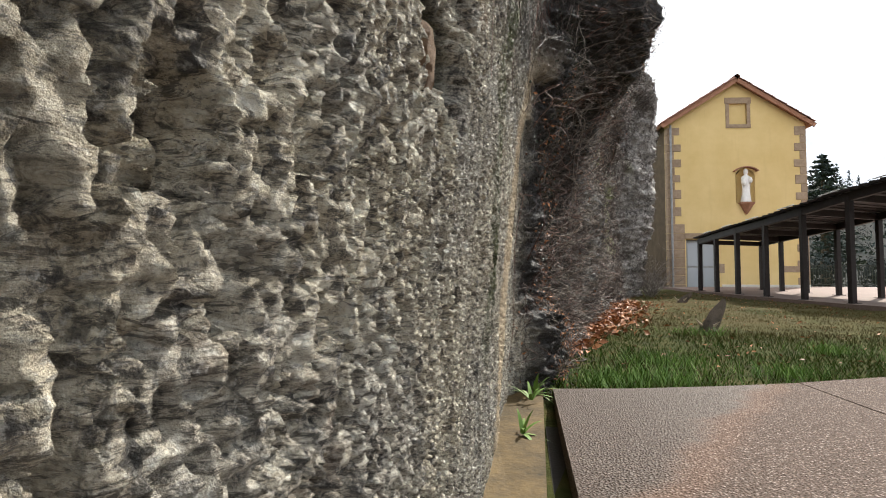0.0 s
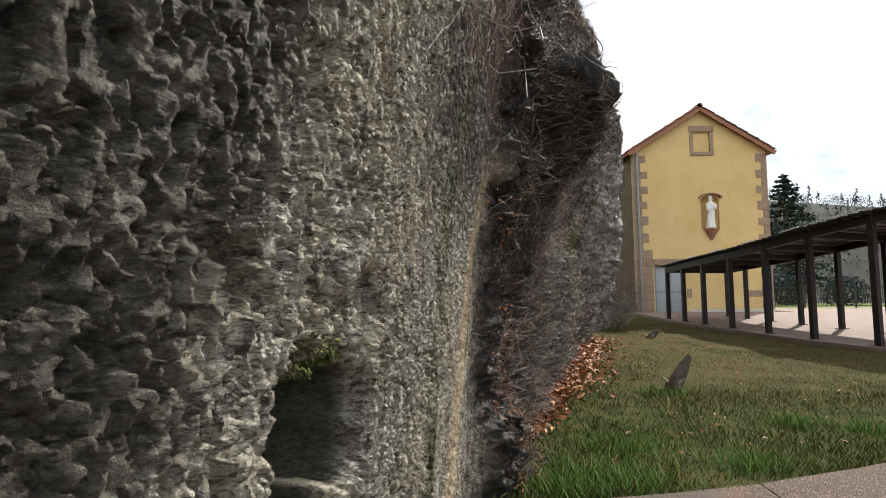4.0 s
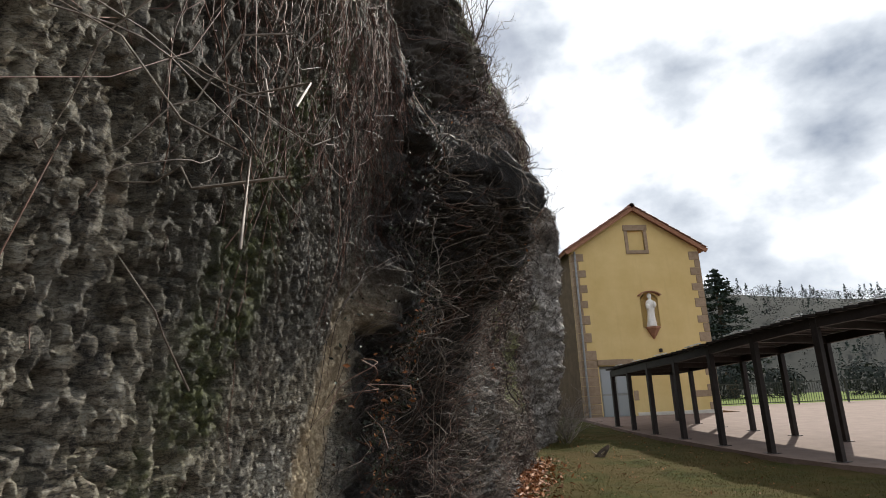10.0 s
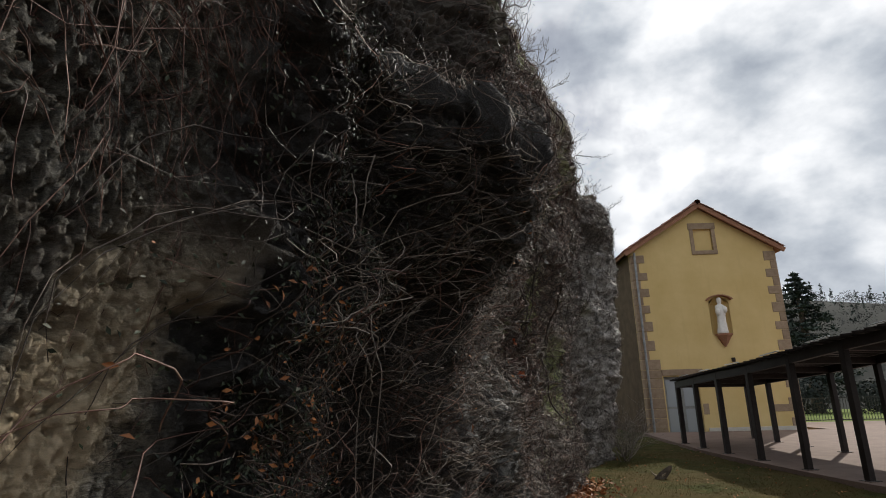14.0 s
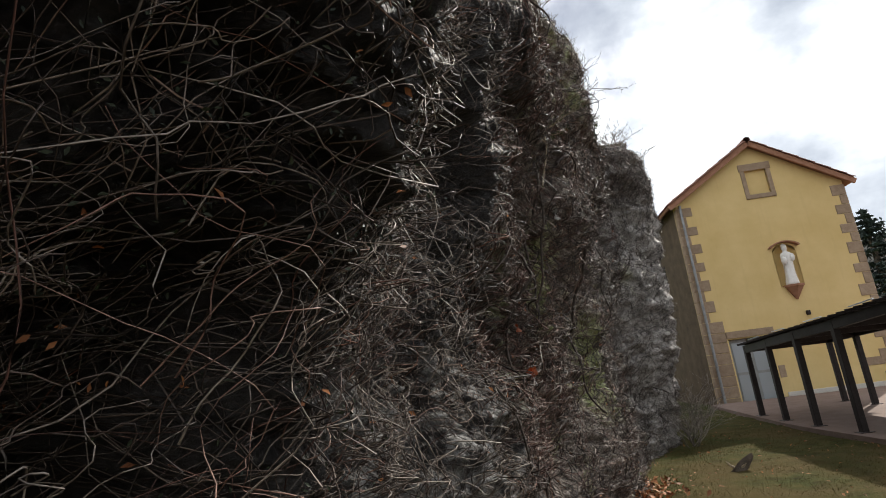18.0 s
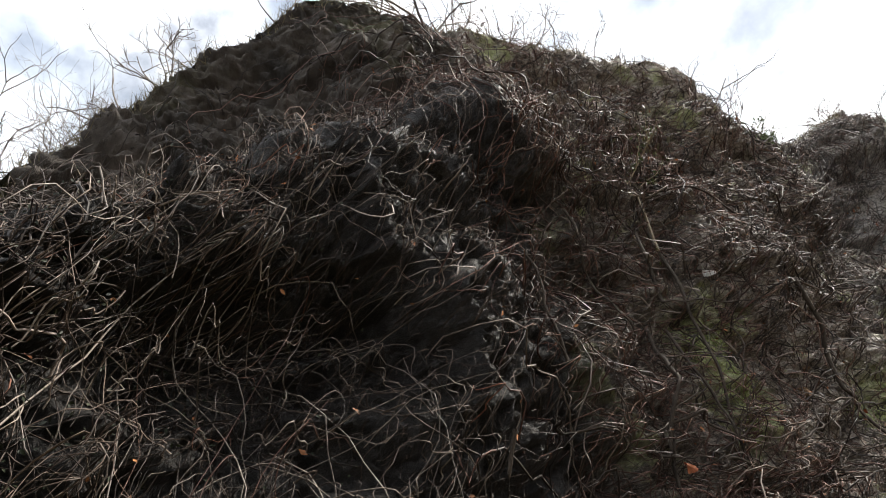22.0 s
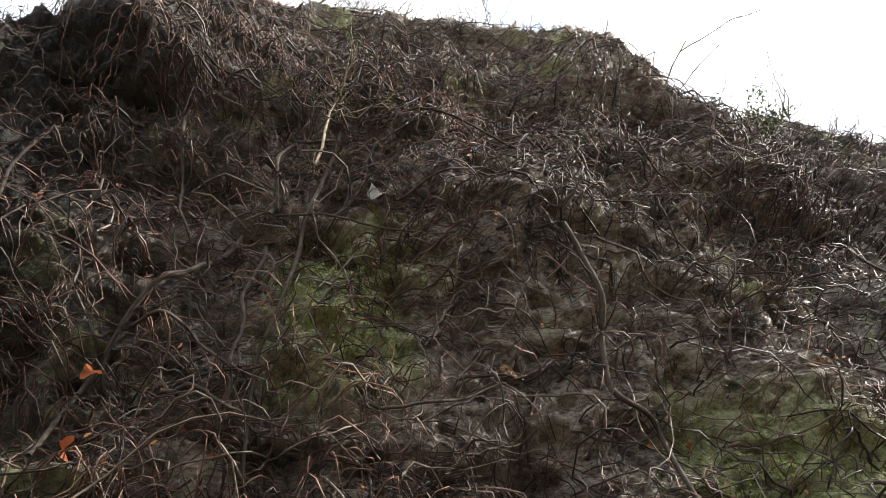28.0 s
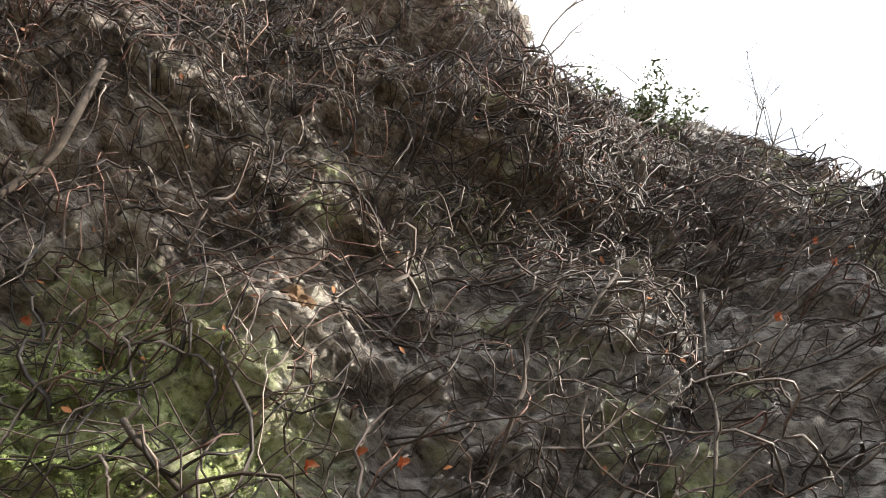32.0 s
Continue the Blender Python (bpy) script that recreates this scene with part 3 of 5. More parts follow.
def cliff_relief(s, z, v):
    """How far the rough rock stands out from the bare profile."""
    near = np.clip((10.8 - s) / 0.3, 0, 1)
    w = 0.9 * vnoise(s * 6.0, z * 6.0, 4)
    ridge = lambda a, b, seed: 1 - 2 * np.abs(vnoise(a, b, seed))
    # fine upright ribs with small dark pits between them, split into thin level flakes
    rib = ridge(s * 42.0 + 0.9 * w, z * 7.5, 13)
    fine = 0.014 * fbm(s * 1.6, z * 1.2, 3, 2) + 0.004 * vnoise(s * 6.0, z * 2.2, 11) + 0.005 * rib * np.clip((s - 7.0) / 1.2, 0.35, 1)
    u = z * 105.0 + 3.6 * vnoise(s * 14.0, z * 9.0, 17) + 2.6 * vnoise(s * 50.0, z * 30.0, 18)
    leaf, fr = np.floor(u), u - np.floor(u)
    side = vnoise(s * 70.0 + 3.1 * (leaf % 7), leaf * 0.73, 19)
    fine = fine + 0.0065 * side + 0.002 * fr
    pit = np.clip((fbm(s * 64.0 + w, z * 26.0, 23, 3) - 0.20 - 0.28 * rib) / 0.12, 0, 1)
    speck = np.clip((fbm(s * 105.0, z * 75.0, 31, 2) - 0.35) / 0.15, 0, 1)
    deep = np.clip((fbm(s * 20.0 + w, z * 13.0, 27, 3) - 0.66) / 0.10, 0, 1)
    calm = np.clip((s - 6.9) / 1.2, 0.45, 1)
    fine = fine - 0.036 * calm * pit * (1 + 0.4 * side) - 0.014 * speck - 0.05 * deep + 0.004 * vnoise(s * 140.0, z * 150.0, 29)
    # a hollow beside the path, with a crack running up from it
    jag = 0.03 * vnoise(s * 22, z * 22, 43)
    hole = np.exp(-(np.abs((s - 7.74 + jag) / 0.19) ** 6 + np.abs((z - 1.135 + jag) / 0.10) ** 6))
    slot = np.exp(-(np.abs((s - 7.90 + jag) / 0.17) ** 6 + np.abs((z - 1.30 - 0.2 * (s - 7.84) + jag) / 0.07) ** 6))
    crack = np.exp(-(((z - 1.24 + jag) - (s - 7.57) * 0.95) / 0.022) ** 2) * np.exp(-(((s - 7.71) / 0.20) ** 6))
    fine = fine - 0.55 * hole - 0.045 * slot - 0.11 * crack
    slab = 0.17 * fbm(s * 0.8, z * 0.75, 51, 2) + 0.09 * ridge(s * 2.2, z * 3.0, 57) + 0.05 * ridge(s * 5.5 + w, z * 9.0, 59)
    step = 0.08 * np.round(2.5 * vnoise(s * 0.8, z * 2.6, 63)) / 2.5 + 0.035 * ridge(s * 12, z * 17, 67) + 0.02 * vnoise(s * 30, z * 34, 69)
    u = z * 11.0 + 1.8 * vnoise(s * 1.2, z * 0.9, 71) + 0.7 * vnoise(s * 5.0, z * 3.0, 73)
    leaf = np.floor(u)
    side = vnoise(s * 2.6 + 1.7 * (leaf % 5), leaf * 0.73, 75)
    step = step + 0.055 * side + 0.035 * (u - leaf) + 0.02 * vnoise(s * 11.0, leaf * 0.57, 77)
    slab = slab * np.clip((5.5 - v) / 1.0, 0.35, 1)
    # dark hollows behind the hanging creepers
    cave = 0.22 * np.exp(-(((s - 11.9) / 0.8) ** 2 + np.abs((z - 1.5) / 1.5) ** 4)) + 0.6 * np.exp(-(np.abs((s - 12.45) / 0.38) ** 3 + np.abs((z - 1.3) / 1.2) ** 4)) + 0.5 * np.exp(-(((s - 14.05) / 0.6) ** 2 + ((z - 3.5) / 0.34) ** 2))
    cave = cave + 0.45 * np.exp(-(((s - 14.75) / 0.3) ** 2 + ((z - 3.62) / 0.30) ** 2)) + 0.3 * np.exp(-(((s - 19.0) / 0.25) ** 2 + ((z - 2.45) / 0.28) ** 2))
    cave = cave + 0.3 * np.exp(-(((s - 20.0) / 0.5) ** 2 + ((z - 5.6) / 0.25) ** 2))
    return near * fine + (1 - near) * (slab + step - cave)


def cliff_surface(s, v, lift=0.0):
    """Points on the rough rock, lift metres in front of it."""
    p = cliff_bare(s, v)
    e = 0.05
    ds = cliff_bare(s + e, v) - cliff_bare(s - e, v)
    dv = cliff_bare(s, np.minimum(v + e, 6.99)) - cliff_bare(s, np.maximum(v - e, 0))
    n = np.cross(ds, dv)
    n /= np.linalg.norm(n, axis=-1, keepdims=True) + 1e-9
    d = cliff_relief(s, p[..., 2], v) * np.clip((6.3 - v) / 0.6, 0.15, 1) + lift
    return p + n * np.asarray(d)[..., None]


def cliff_patch(name, s0, s1, ns, v0, v1, nv, mat, parent, label="", smooth=True, lift=0.0):
    s, v = np.meshgrid(np.linspace(s0, s1, ns), np.linspace(v0, v1, nv), indexing="ij")
    if not smooth:
        r = np.random.default_rng(5)
        s[1:-1, 1:-1] += r.uniform(-0.32, 0.32, (ns - 2, nv - 2)) * (s1 - s0) / ns
        v[1:-1, 1:-1] += r.uniform(-0.32, 0.32, (ns - 2, nv - 2)) * (v1 - v0) / nv
    p = cliff_surface(s.ravel(), v.ravel(), lift)
    i, j = np.meshgrid(np.arange(ns - 1), np.arange(nv - 1), indexing="ij")
    a = (i * nv + j).ravel()
    q = np.stack([a, a + nv, a + nv + 1, a + 1], -1)
    me = quick_mesh(name, p, q, mat, smooth)
    return tagged(under(new(name, me), parent), label)


def height_of(s, z):
    """The height v at which the bare profile at station s reaches z metres."""
    return float(np.interp(z, cliff_rows(np.array([float(s)]))[:6, 0, 2], range(6)))


cliff = tagged(new("cliff"), "tall weathered rock cliff beside the path, creeper-covered further on", "cliff", kind="structure")
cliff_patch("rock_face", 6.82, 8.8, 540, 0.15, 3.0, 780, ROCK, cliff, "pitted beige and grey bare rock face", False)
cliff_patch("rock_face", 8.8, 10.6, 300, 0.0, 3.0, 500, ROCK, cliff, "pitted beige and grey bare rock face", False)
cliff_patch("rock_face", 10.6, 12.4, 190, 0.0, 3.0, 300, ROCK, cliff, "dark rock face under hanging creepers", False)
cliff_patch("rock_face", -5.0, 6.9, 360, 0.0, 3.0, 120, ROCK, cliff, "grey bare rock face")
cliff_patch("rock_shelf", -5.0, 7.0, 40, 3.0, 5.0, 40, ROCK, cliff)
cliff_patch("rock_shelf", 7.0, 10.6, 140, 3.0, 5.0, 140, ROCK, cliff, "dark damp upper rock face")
cliff_patch("rock_shelf", 10.6, 12.4, 140, 3.0, 5.0, 120, ROCK, cliff, "earthy ledge over the dark hollow")
cliff_patch("overgrown_face", 12.4, 22.6, 580, 0.0, 4.0, 350, ROCK, cliff, "dark wet rock under bare creepers, its shade partly in the colour", False)
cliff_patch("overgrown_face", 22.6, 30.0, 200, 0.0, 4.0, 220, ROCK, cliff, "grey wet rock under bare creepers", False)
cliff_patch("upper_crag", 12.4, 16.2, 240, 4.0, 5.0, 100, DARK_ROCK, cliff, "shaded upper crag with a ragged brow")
cliff_patch("upper_crag", 16.2, 30.0, 420, 4.0, 5.0, 90, ROCK, cliff, "upper rock face below the ragged brow", False)
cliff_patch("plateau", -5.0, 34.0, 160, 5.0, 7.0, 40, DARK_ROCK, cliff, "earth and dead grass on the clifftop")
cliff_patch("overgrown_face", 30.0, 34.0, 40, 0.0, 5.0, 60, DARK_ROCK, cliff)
# rock set a little back behind the seams of the faces
cliff_patch("seam_rock", 12.15, 12.65, 24, 0.0, 5.0, 260, ROCK, cliff, "", True, -0.035)
cliff_patch("seam_rock", 8.7, 8.9, 12, 0.0, 3.1, 260, ROCK, cliff, "", True, -0.02)
cliff_patch("seam_rock", 10.5, 10.7, 12, 0.0, 5.0, 260, ROCK, cliff, "", True, -0.02)
cliff_patch("seam_rock", 16.1, 16.3, 12, 4.0, 5.0, 80, ROCK, cliff, "", True, -0.04)
cliff_patch("seam_rock", 22.5, 22.7, 10, 0.0, 5.0, 160, ROCK, cliff, "", True, -0.04)
cliff_patch("seam_rock", 7.0, 12.4, 300, 2.93, 3.07, 10, ROCK, cliff, "", True, -0.025)
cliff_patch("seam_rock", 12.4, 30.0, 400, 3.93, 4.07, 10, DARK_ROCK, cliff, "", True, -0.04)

# ---- creepers on the cliff ----
rng = np.random.default_rng(7)


def creepers(name, n, k, s_lo, s_hi, v_lo, v_hi, length, drift, wander, r0, r1, lift, mat, label, sag=0.0, category="creeper", free=False, curl=0):
    """Thin stems that crawl over the rock. drift: mean heading in degrees (90 is up); wander: how much it turns at each step."""
    s = rng.uniform(s_lo, s_hi, n)
    v = rng.uniform(v_lo, v_hi, n)
    head = np.radians(drift + rng.normal(0, 45, n))
    ln = length * rng.lognormal(0, 0.45, n) / k
    phase, out = rng.uniform(0, 6.28, n), rng.uniform(0.3, 1.0, n)
    lines = np.zeros((n, k, 3))
    for i in range(k):
        kink = rng.normal(0, 0.004, (n, 3)) if i else 0.0
        bow = lift * out * (0.25 + np.sin(np.pi * i / (k - 1)) * (0.6 + 0.4 * np.sin(phase + i)))
        lines[:, i] = (cliff_bare(s, v) + bow[:, None] * np.array([1.0, -0.3, 0.0]) if free else cliff_surface(s, v, bow)) + kink
        rows = cliff_rows(s)
        fl = np.clip(np.floor(v).astype(int), 0, 6)
        idx = np.arange(n)
        tall = np.linalg.norm(rows[fl + 1, idx] - rows[fl, idx], axis=1) + 1e-3
        s = np.clip(s + np.cos(head) * ln, s_lo - 0.8, s_hi + 0.8)
        v = np.clip(v + np.sin(head) * ln / tall, 0.15, 5.6)
        head = head + rng.normal(0, wander, n)
    for _ in range(1 + 2 * curl):
        lines[:, 1:-1] = (lines[:, :-2] + 6 * lines[:, 1:-1] + lines[:, 2:]) / 8
    lines[:, :, 2] -= sag * np.sin(np.linspace(0, np.pi, k))[None] * rng.uniform(0, 1, n)[:, None]
    rad = rng.uniform(r0, r1, n)[:, None] * np.linspace(1.0, 0.45, k)[None]
    verts, quads = tubes(lines, rad, 3)
    return tagged(new(name, quick_mesh(name, verts, quads, mat, True)), label, category, kind="stuff")


creepers("creeper_tangle", 2500, 16, 11.0, 17.0, 0.2, 3.2, 0.5, 75, 0.8, 0.0014, 0.0038, 0.2, TWIG, "dense tangle of bare grey-brown creeper stems on the rock", curl=1)
creepers("creeper_tangle", 850, 13, 16.0, 23.0, 0.5, 3.6, 0.7, 40, 0.58, 0.003, 0.0075, 0.20, TWIG, "grey-brown creeper stems crossing the wet rock")
creepers("creeper_tangle", 1000, 13, 16.5, 22.5, 0.3, 3.8, 0.6, 70, 0.58, 0.003, 0.008, 0.16, WET_TWIG, "loose tangle of bare brown creeper stems on wet rock")
creepers("creeper_tangle", 1500, 12, 21.5, 27.0, 0.3, 4.9, 0.55, 60, 0.58, 0.0025, 0.007, 0.13, WET_TWIG, "bare grey creeper stems on paler rock")
creepers("creeper_tangle", 1300, 13, 12.8, 27.0, 2.5, 4.7, 0.6, 30, 0.58, 0.003, 0.008, 0.14, WET_TWIG, "bare creeper stems matted over the rock ledge")
creepers("creeper_tangle", 780, 16, 15.8, 25.0, 0.6, 4.6, 1.0, 60, 0.58, 0.005, 0.012, 0.24, STEM_DARK, "dark woody creeper stems sprawling over the rock")
creepers("creeper_tangle", 700, 14, 15.2, 24.0, 0.6, 4.8, 0.8, 100, 0.58, 0.003, 0.007, 0.2, RED_TWIG, "reddish bare creeper stems sprawling over the rock")
creepers("creeper_tangle", 1400, 7, 16.2, 26.0, 3.3, 5.0, 0.3, 40, 0.9, 0.003, 0.007, 0.07, RED_TWIG, "short reddish stems matted over the upper crag")
creepers("creeper_tangle", 800, 9, 10.9, 15.8, 2.9, 3.9, 0.35, 20, 0.6, 0.0016, 0.0045, 0.05, TWIG, "dry stems and roots matted over the ledge")
creepers("creeper_tangle", 600, 16, 13.0, 15.2, 0.4, 3.2, 0.42, 80, 0.75, 0.0018, 0.0045, 0.22, TWIG, "fine curling bare creeper stems on the shaded rock", curl=1)
creepers("creeper_tangle", 140, 16, 13.0, 15.2, 0.4, 3.2, 0.5, 60, 0.7, 0.0018, 0.0048, 0.26, BARE, "pale curling creeper stems standing off the shaded rock", curl=1)
creepers("creeper_tangle", 950, 12, 11.3, 12.4, 0.2, 2.4, 0.35, 80, 0.6, 0.0014, 0.0034, 0.09, BARE, "pale dry creeper stems matted over the rock beside the hollow", curl=1)
creepers("creeper_tangle", 800, 14, 15.8, 18.6, 1.2, 3.6, 0.6, 60, 0.58, 0.003, 0.0065, 0.2, RED_TWIG, "reddish creeper stems crossing the dark hollow of the crag")
creepers("hanging_creeper", 900, 12, 8.9, 10.7, 2.6, 3.8, 0.65, -70, 0.26, 0.0010, 0.0022, 0.02, RED_TWIG, "fine reddish creeper stems hanging down the bare rock")
creepers("hanging_creeper", 420, 16, 11.0, 14.2, 1.6, 3.05, 1.3, -88, 0.30, 0.0015, 0.0035, 0.10, TWIG, "long bare creeper stems hanging from the lip of the ledge")
creepers("hanging_creeper", 36, 18, 12.3, 14.4, 2.2, 3.05, 1.7, -88, 0.22, 0.0022, 0.0045, 0.28, BARE, "pale long creeper stems hanging free from the lip of the ledge")
creepers("creeper_tangle", 420, 18, 11.2, 14.6, 0.4, 3.0, 0.5, 80, 0.75, 0.0012, 0.0030, 0.22, TWIG, "springy curls of bare creeper stems before the hollow", free=True, curl=1)
creepers("creeper_tangle", 160, 18, 10.6, 14.2, 0.6, 2.4, 0.7, 130, 0.4, 0.0014, 0.0034, 0.3, RED_TWIG, "reddish creeper stems arching before the hollow", free=True, curl=1)
creepers("creeper_tangle", 260, 18, 11.0, 15.2, 0.5, 3.0, 0.5, 70, 0.6, 0.0016, 0.0040, 0.3, BARE, "pale creeper stems curling before the hollow", free=True, curl=1)

# ---- ground ----
def ground_patch(name, xs, ys, mat, lift, label, rough=0.0):
    x, y = np.meshgrid(xs, ys, indexing="ij")
    z = ground_z(x, y) + lift
    if rough:
        z = z + rough * fbm(x * 1.1, y * 1.1, 71, 3) + rough * 0.5 * vnoise(x * 6, y * 6, 73)
    far = np.clip((np.hypot(x, y) - 60) / 200, 0, 1)
    z = z * (1 - far) - 1.5 * far
    p = np.stack([x, y, z], -1).reshape(-1, 3)
    nx, ny = len(xs), len(ys)
    i, j = np.meshgrid(np.arange(nx - 1), np.arange(ny - 1), indexing="ij")
    a = (i * ny + j).ravel()
    q = np.stack([a, a + ny, a + ny + 1, a + 1], -1)
    return tagged(new(name, quick_mesh(name, p, q, mat, True)), label, "ground", kind="structure")


gx = np.concatenate([[-3000, -900, -300, -120, -50, -20], np.arange(-10, 8.01, 0.2), [10, 14, 20, 35, 60, 120, 300, 900, 3000]])
gy = np.concatenate([[-3000, -900, -200, -60, -20, -5, 2, 7], np.arange(10, 34.01, 0.2), [36, 40, 50, 70, 110, 200, 500, 1200, 3500]])
ground_patch("ground", gx, gy, SOIL, -0.03, "winter lawn and meadow with worn tan patches", 0.03)


def lawn_edge(x):
    """Where the path ends and the lawn begins."""
    return 10.72 + 0.055 * np.clip(x + 6.1, 0, None) + 0.15 * np.clip(x + 6.1, 0, 6) ** 1.6


def slab(name, outline, z0, z1, mat, label, category, kind="structure"):
    bm = bmesh.new()
    lo = [bm.verts.new((x, y, z0)) for x, y in outline]
    hi = [bm.verts.new((x, y, z1 + float(ground_z(x, y)))) for x, y in outline]
    bm.faces.new(hi)
    for i in range(len(outline)):
        j = (i + 1) % len(outline)
        bm.faces.new((lo[i], lo[j], hi[j], hi[i]))
    bmesh.ops.recalc_face_normals(bm, faces=bm.faces)
    me = bpy.data.meshes.new(name)
    bm.to_mesh(me)
    bm.free()
    me.materials.append(mat)
    return tagged(new(name, me), label, category, kind=kind)


edge_x = np.linspace(-4.36, 9.0, 16)
slab("path", [(-6.26, -8), (-4.40, -8), (-4.37, float(lawn_edge(-4.4))), (-5.0, float(lawn_edge(-5.0))), (-5.6, float(lawn_edge(-5.6))), (-6.10, float(lawn_edge(-6.1)))], -0.5, 0.05, AGGREGATE, "pinkish pebble concrete path, damp beside the rock", "path")
slab("path", [(-4.35, -8), (12.0, -8), (12.0, float(lawn_edge(9.0)))] + [(float(x), float(lawn_edge(x))) for x in edge_x[::-1]], -0.5, 0.05, AGGREGATE, "pinkish pebble concrete path slab", "path")
slab("kerb", [(-6.6, -8), (-6.33, -8), (-6.24, 8), (-6.16, 10.9), (-6.6, 11.0)], -0.5, 0.03, WET_KERB, "wet algae-stained concrete strip at the foot of the rock", "kerb")
slab("drain", [(-6.335, -8), (-6.255, -8), (-6.095, 10.9), (-6.165, 10.9)], -0.6, -0.06, DARK_FILL, "dark open drain slot beside the path", "drain")

FRONT = [(0.2, 29.0), (0.3, 27.5), (0.45, 26.0), (0.7, 24.5), (0.95, 22.8), (1.25, 21.2), (1.75, 19.7), (2.6, 18.4), (3.7, 17.4), (5.0, 16.7)]
REAR = [(x + 2.65, y + 1.35 + 0.03 * i) for i, (x, y) in enumerate(FRONT)]
slab("terrace", [(-0.1, 33.6), (0.0, 29.4)] + [(x - 0.25, y - 0.25) for x, y in FRONT[1:]] + [(14, 15.2), (40, 15.2), (40, 40.0), (7.2, 40.0), (6.9, 33.6)], -0.5, 0.07, TERRACE, "pink concrete terrace under the pergola", "terrace")

# ---- the house ----
HOUSE = Matrix.Translation((0.32, 33.95, 0.30)) @ Matrix.Rotation(radians(5.0), 4, "Z") @ Matrix.Diagonal((1.01, 1.0, 0.94, 1.0))
HW, HE, HA, HD = 6.1, 8.3, 10.35, 14.0
house = new("house")
house.matrix_world = HOUSE
tagged(house, "tall ochre-rendered gabled house with stone quoins and a niche", "house")


def holed_wall(bm, outline, holes, y0, y1):
    """An upright wall in the xz plane between depths y0 and y1, with rectangular or many-sided holes through it."""
    loops = [outline] + holes
    edges = []
    for loop in loops:
        vs = [bm.verts.new((x, y0, z)) for x, z in loop]
        edges += [bm.edges.new((vs[i], vs[(i + 1) % len(vs)])) for i in range(len(vs))]
    made = bmesh.ops.triangle_fill(bm, use_beauty=True, use_dissolve=False, edges=edges)
    faces = [g for g in made["geom"] if isinstance(g, bmesh.types.BMFace)]
    ext = bmesh.ops.extrude_face_region(bm, geom=faces)
    for g in ext["geom"]:
        if isinstance(g, bmesh.types.BMVert):
            g.co.y = y1
    bmesh.ops.recalc_face_normals(bm, faces=bm.faces)
    return bm


NU, NZ0, NZ1, NR = 3.42, 4.35, 5.75, 0.42
niche_hole = [(NU - NR, NZ0), (NU + NR, NZ0)] + [(NU + NR * math.cos(a), NZ1 + 0.3 * math.sin(a)) for a in np.linspace(0, math.pi, 9)]
door_hole = [(0.75, 0.0), (2.15, 0.0), (2.15, 2.62), (0.75, 2.62)]
attic_hole = [(2.78, 8.25), (3.56, 8.25), (3.56, 9.28), (2.78, 9.28)]
gable = [(0, 0), (0.75, 0), (0.75, 2.62), (2.15, 2.62), (2.15, 0), (HW, 0), (HW, HE), (HW / 2, HA), (0, HE)]
part("front_wall", holed_wall(bmesh.new(), gable, [niche_hole, attic_hole], 0.0, 0.4), RENDER, house, "ochre rendered gable wall")
part("side_wall", boxed((0, 0.4, 0), (0.35, HD, HE)), SHADED_RENDER, house, "old rendered side wall, dulled in colour for its shade")
part("side_wall", boxed((HW - 0.35, 0.4, 0), (HW, HD, HE)), RENDER, house)
part("back_wall", holed_wall(bmesh.new(), [(0, 0), (HW, 0), (HW, HE), (HW / 2, HA), (0, HE)], [], HD, HD + 0.3), SHADED_RENDER, house)
part("plinth", boxed((2.3, -0.035, -0.2), (HW + 0.03, 0.1, 0.45), 0.01), PLINTH, house, "pale grey plinth")
blocked = part("blocked_window", boxed((2.78, 0.10, 8.25), (3.56, 0.2, 9.28)), RENDER, house, "attic window walled up in ochre render")
for nm, lo, hi in (("lintel", (2.58, -0.03, 9.28), (3.76, 0.12, 9.58)), ("sill", (2.62, -0.05, 8.07), (3.72, 0.12, 8.25)), ("jamb", (2.62, -0.03, 8.25), (2.78, 0.12, 9.28)), ("jamb", (3.56, -0.03, 8.25), (3.72, 0.12, 9.28))):
    part(nm, boxed(lo, hi, 0.012), STONE, blocked)
for side in (0, 1):
    zz, k = 0.0, 0
    random.seed(20 + side)
    while zz < HE - 0.3:
        h = random.uniform(0.36, 0.46)
        w = (0.58 if k % 2 else 0.30) * random.uniform(0.93, 1.07)
        if side == 0 and zz < 3.2:
            w = 0.70
        x0, x1 = (-0.03, w) if side == 0 else (HW - w * 0.85, HW + 0.03)
        part("quoin", boxed((x0, -0.028, zz + 0.006), (x1, 0.30, min(zz + h, HE) - 0.006), 0.012), STONE, house)
        zz, k = zz + h, k + 1
part("band", boxed((0.70, -0.05, 2.66), (2.35, 0.1, 2.92), 0.01), STONE, house, "brown stone lintel band over the doorway")
part("stone_block", boxed((5.0, -0.02, 1.05), (5.75, 0.1, 1.35), 0.01), STONE, house)
part("stone_block", boxed((2.2, -0.02, 1.0), (2.42, 0.1, 1.45), 0.01), STONE, house)
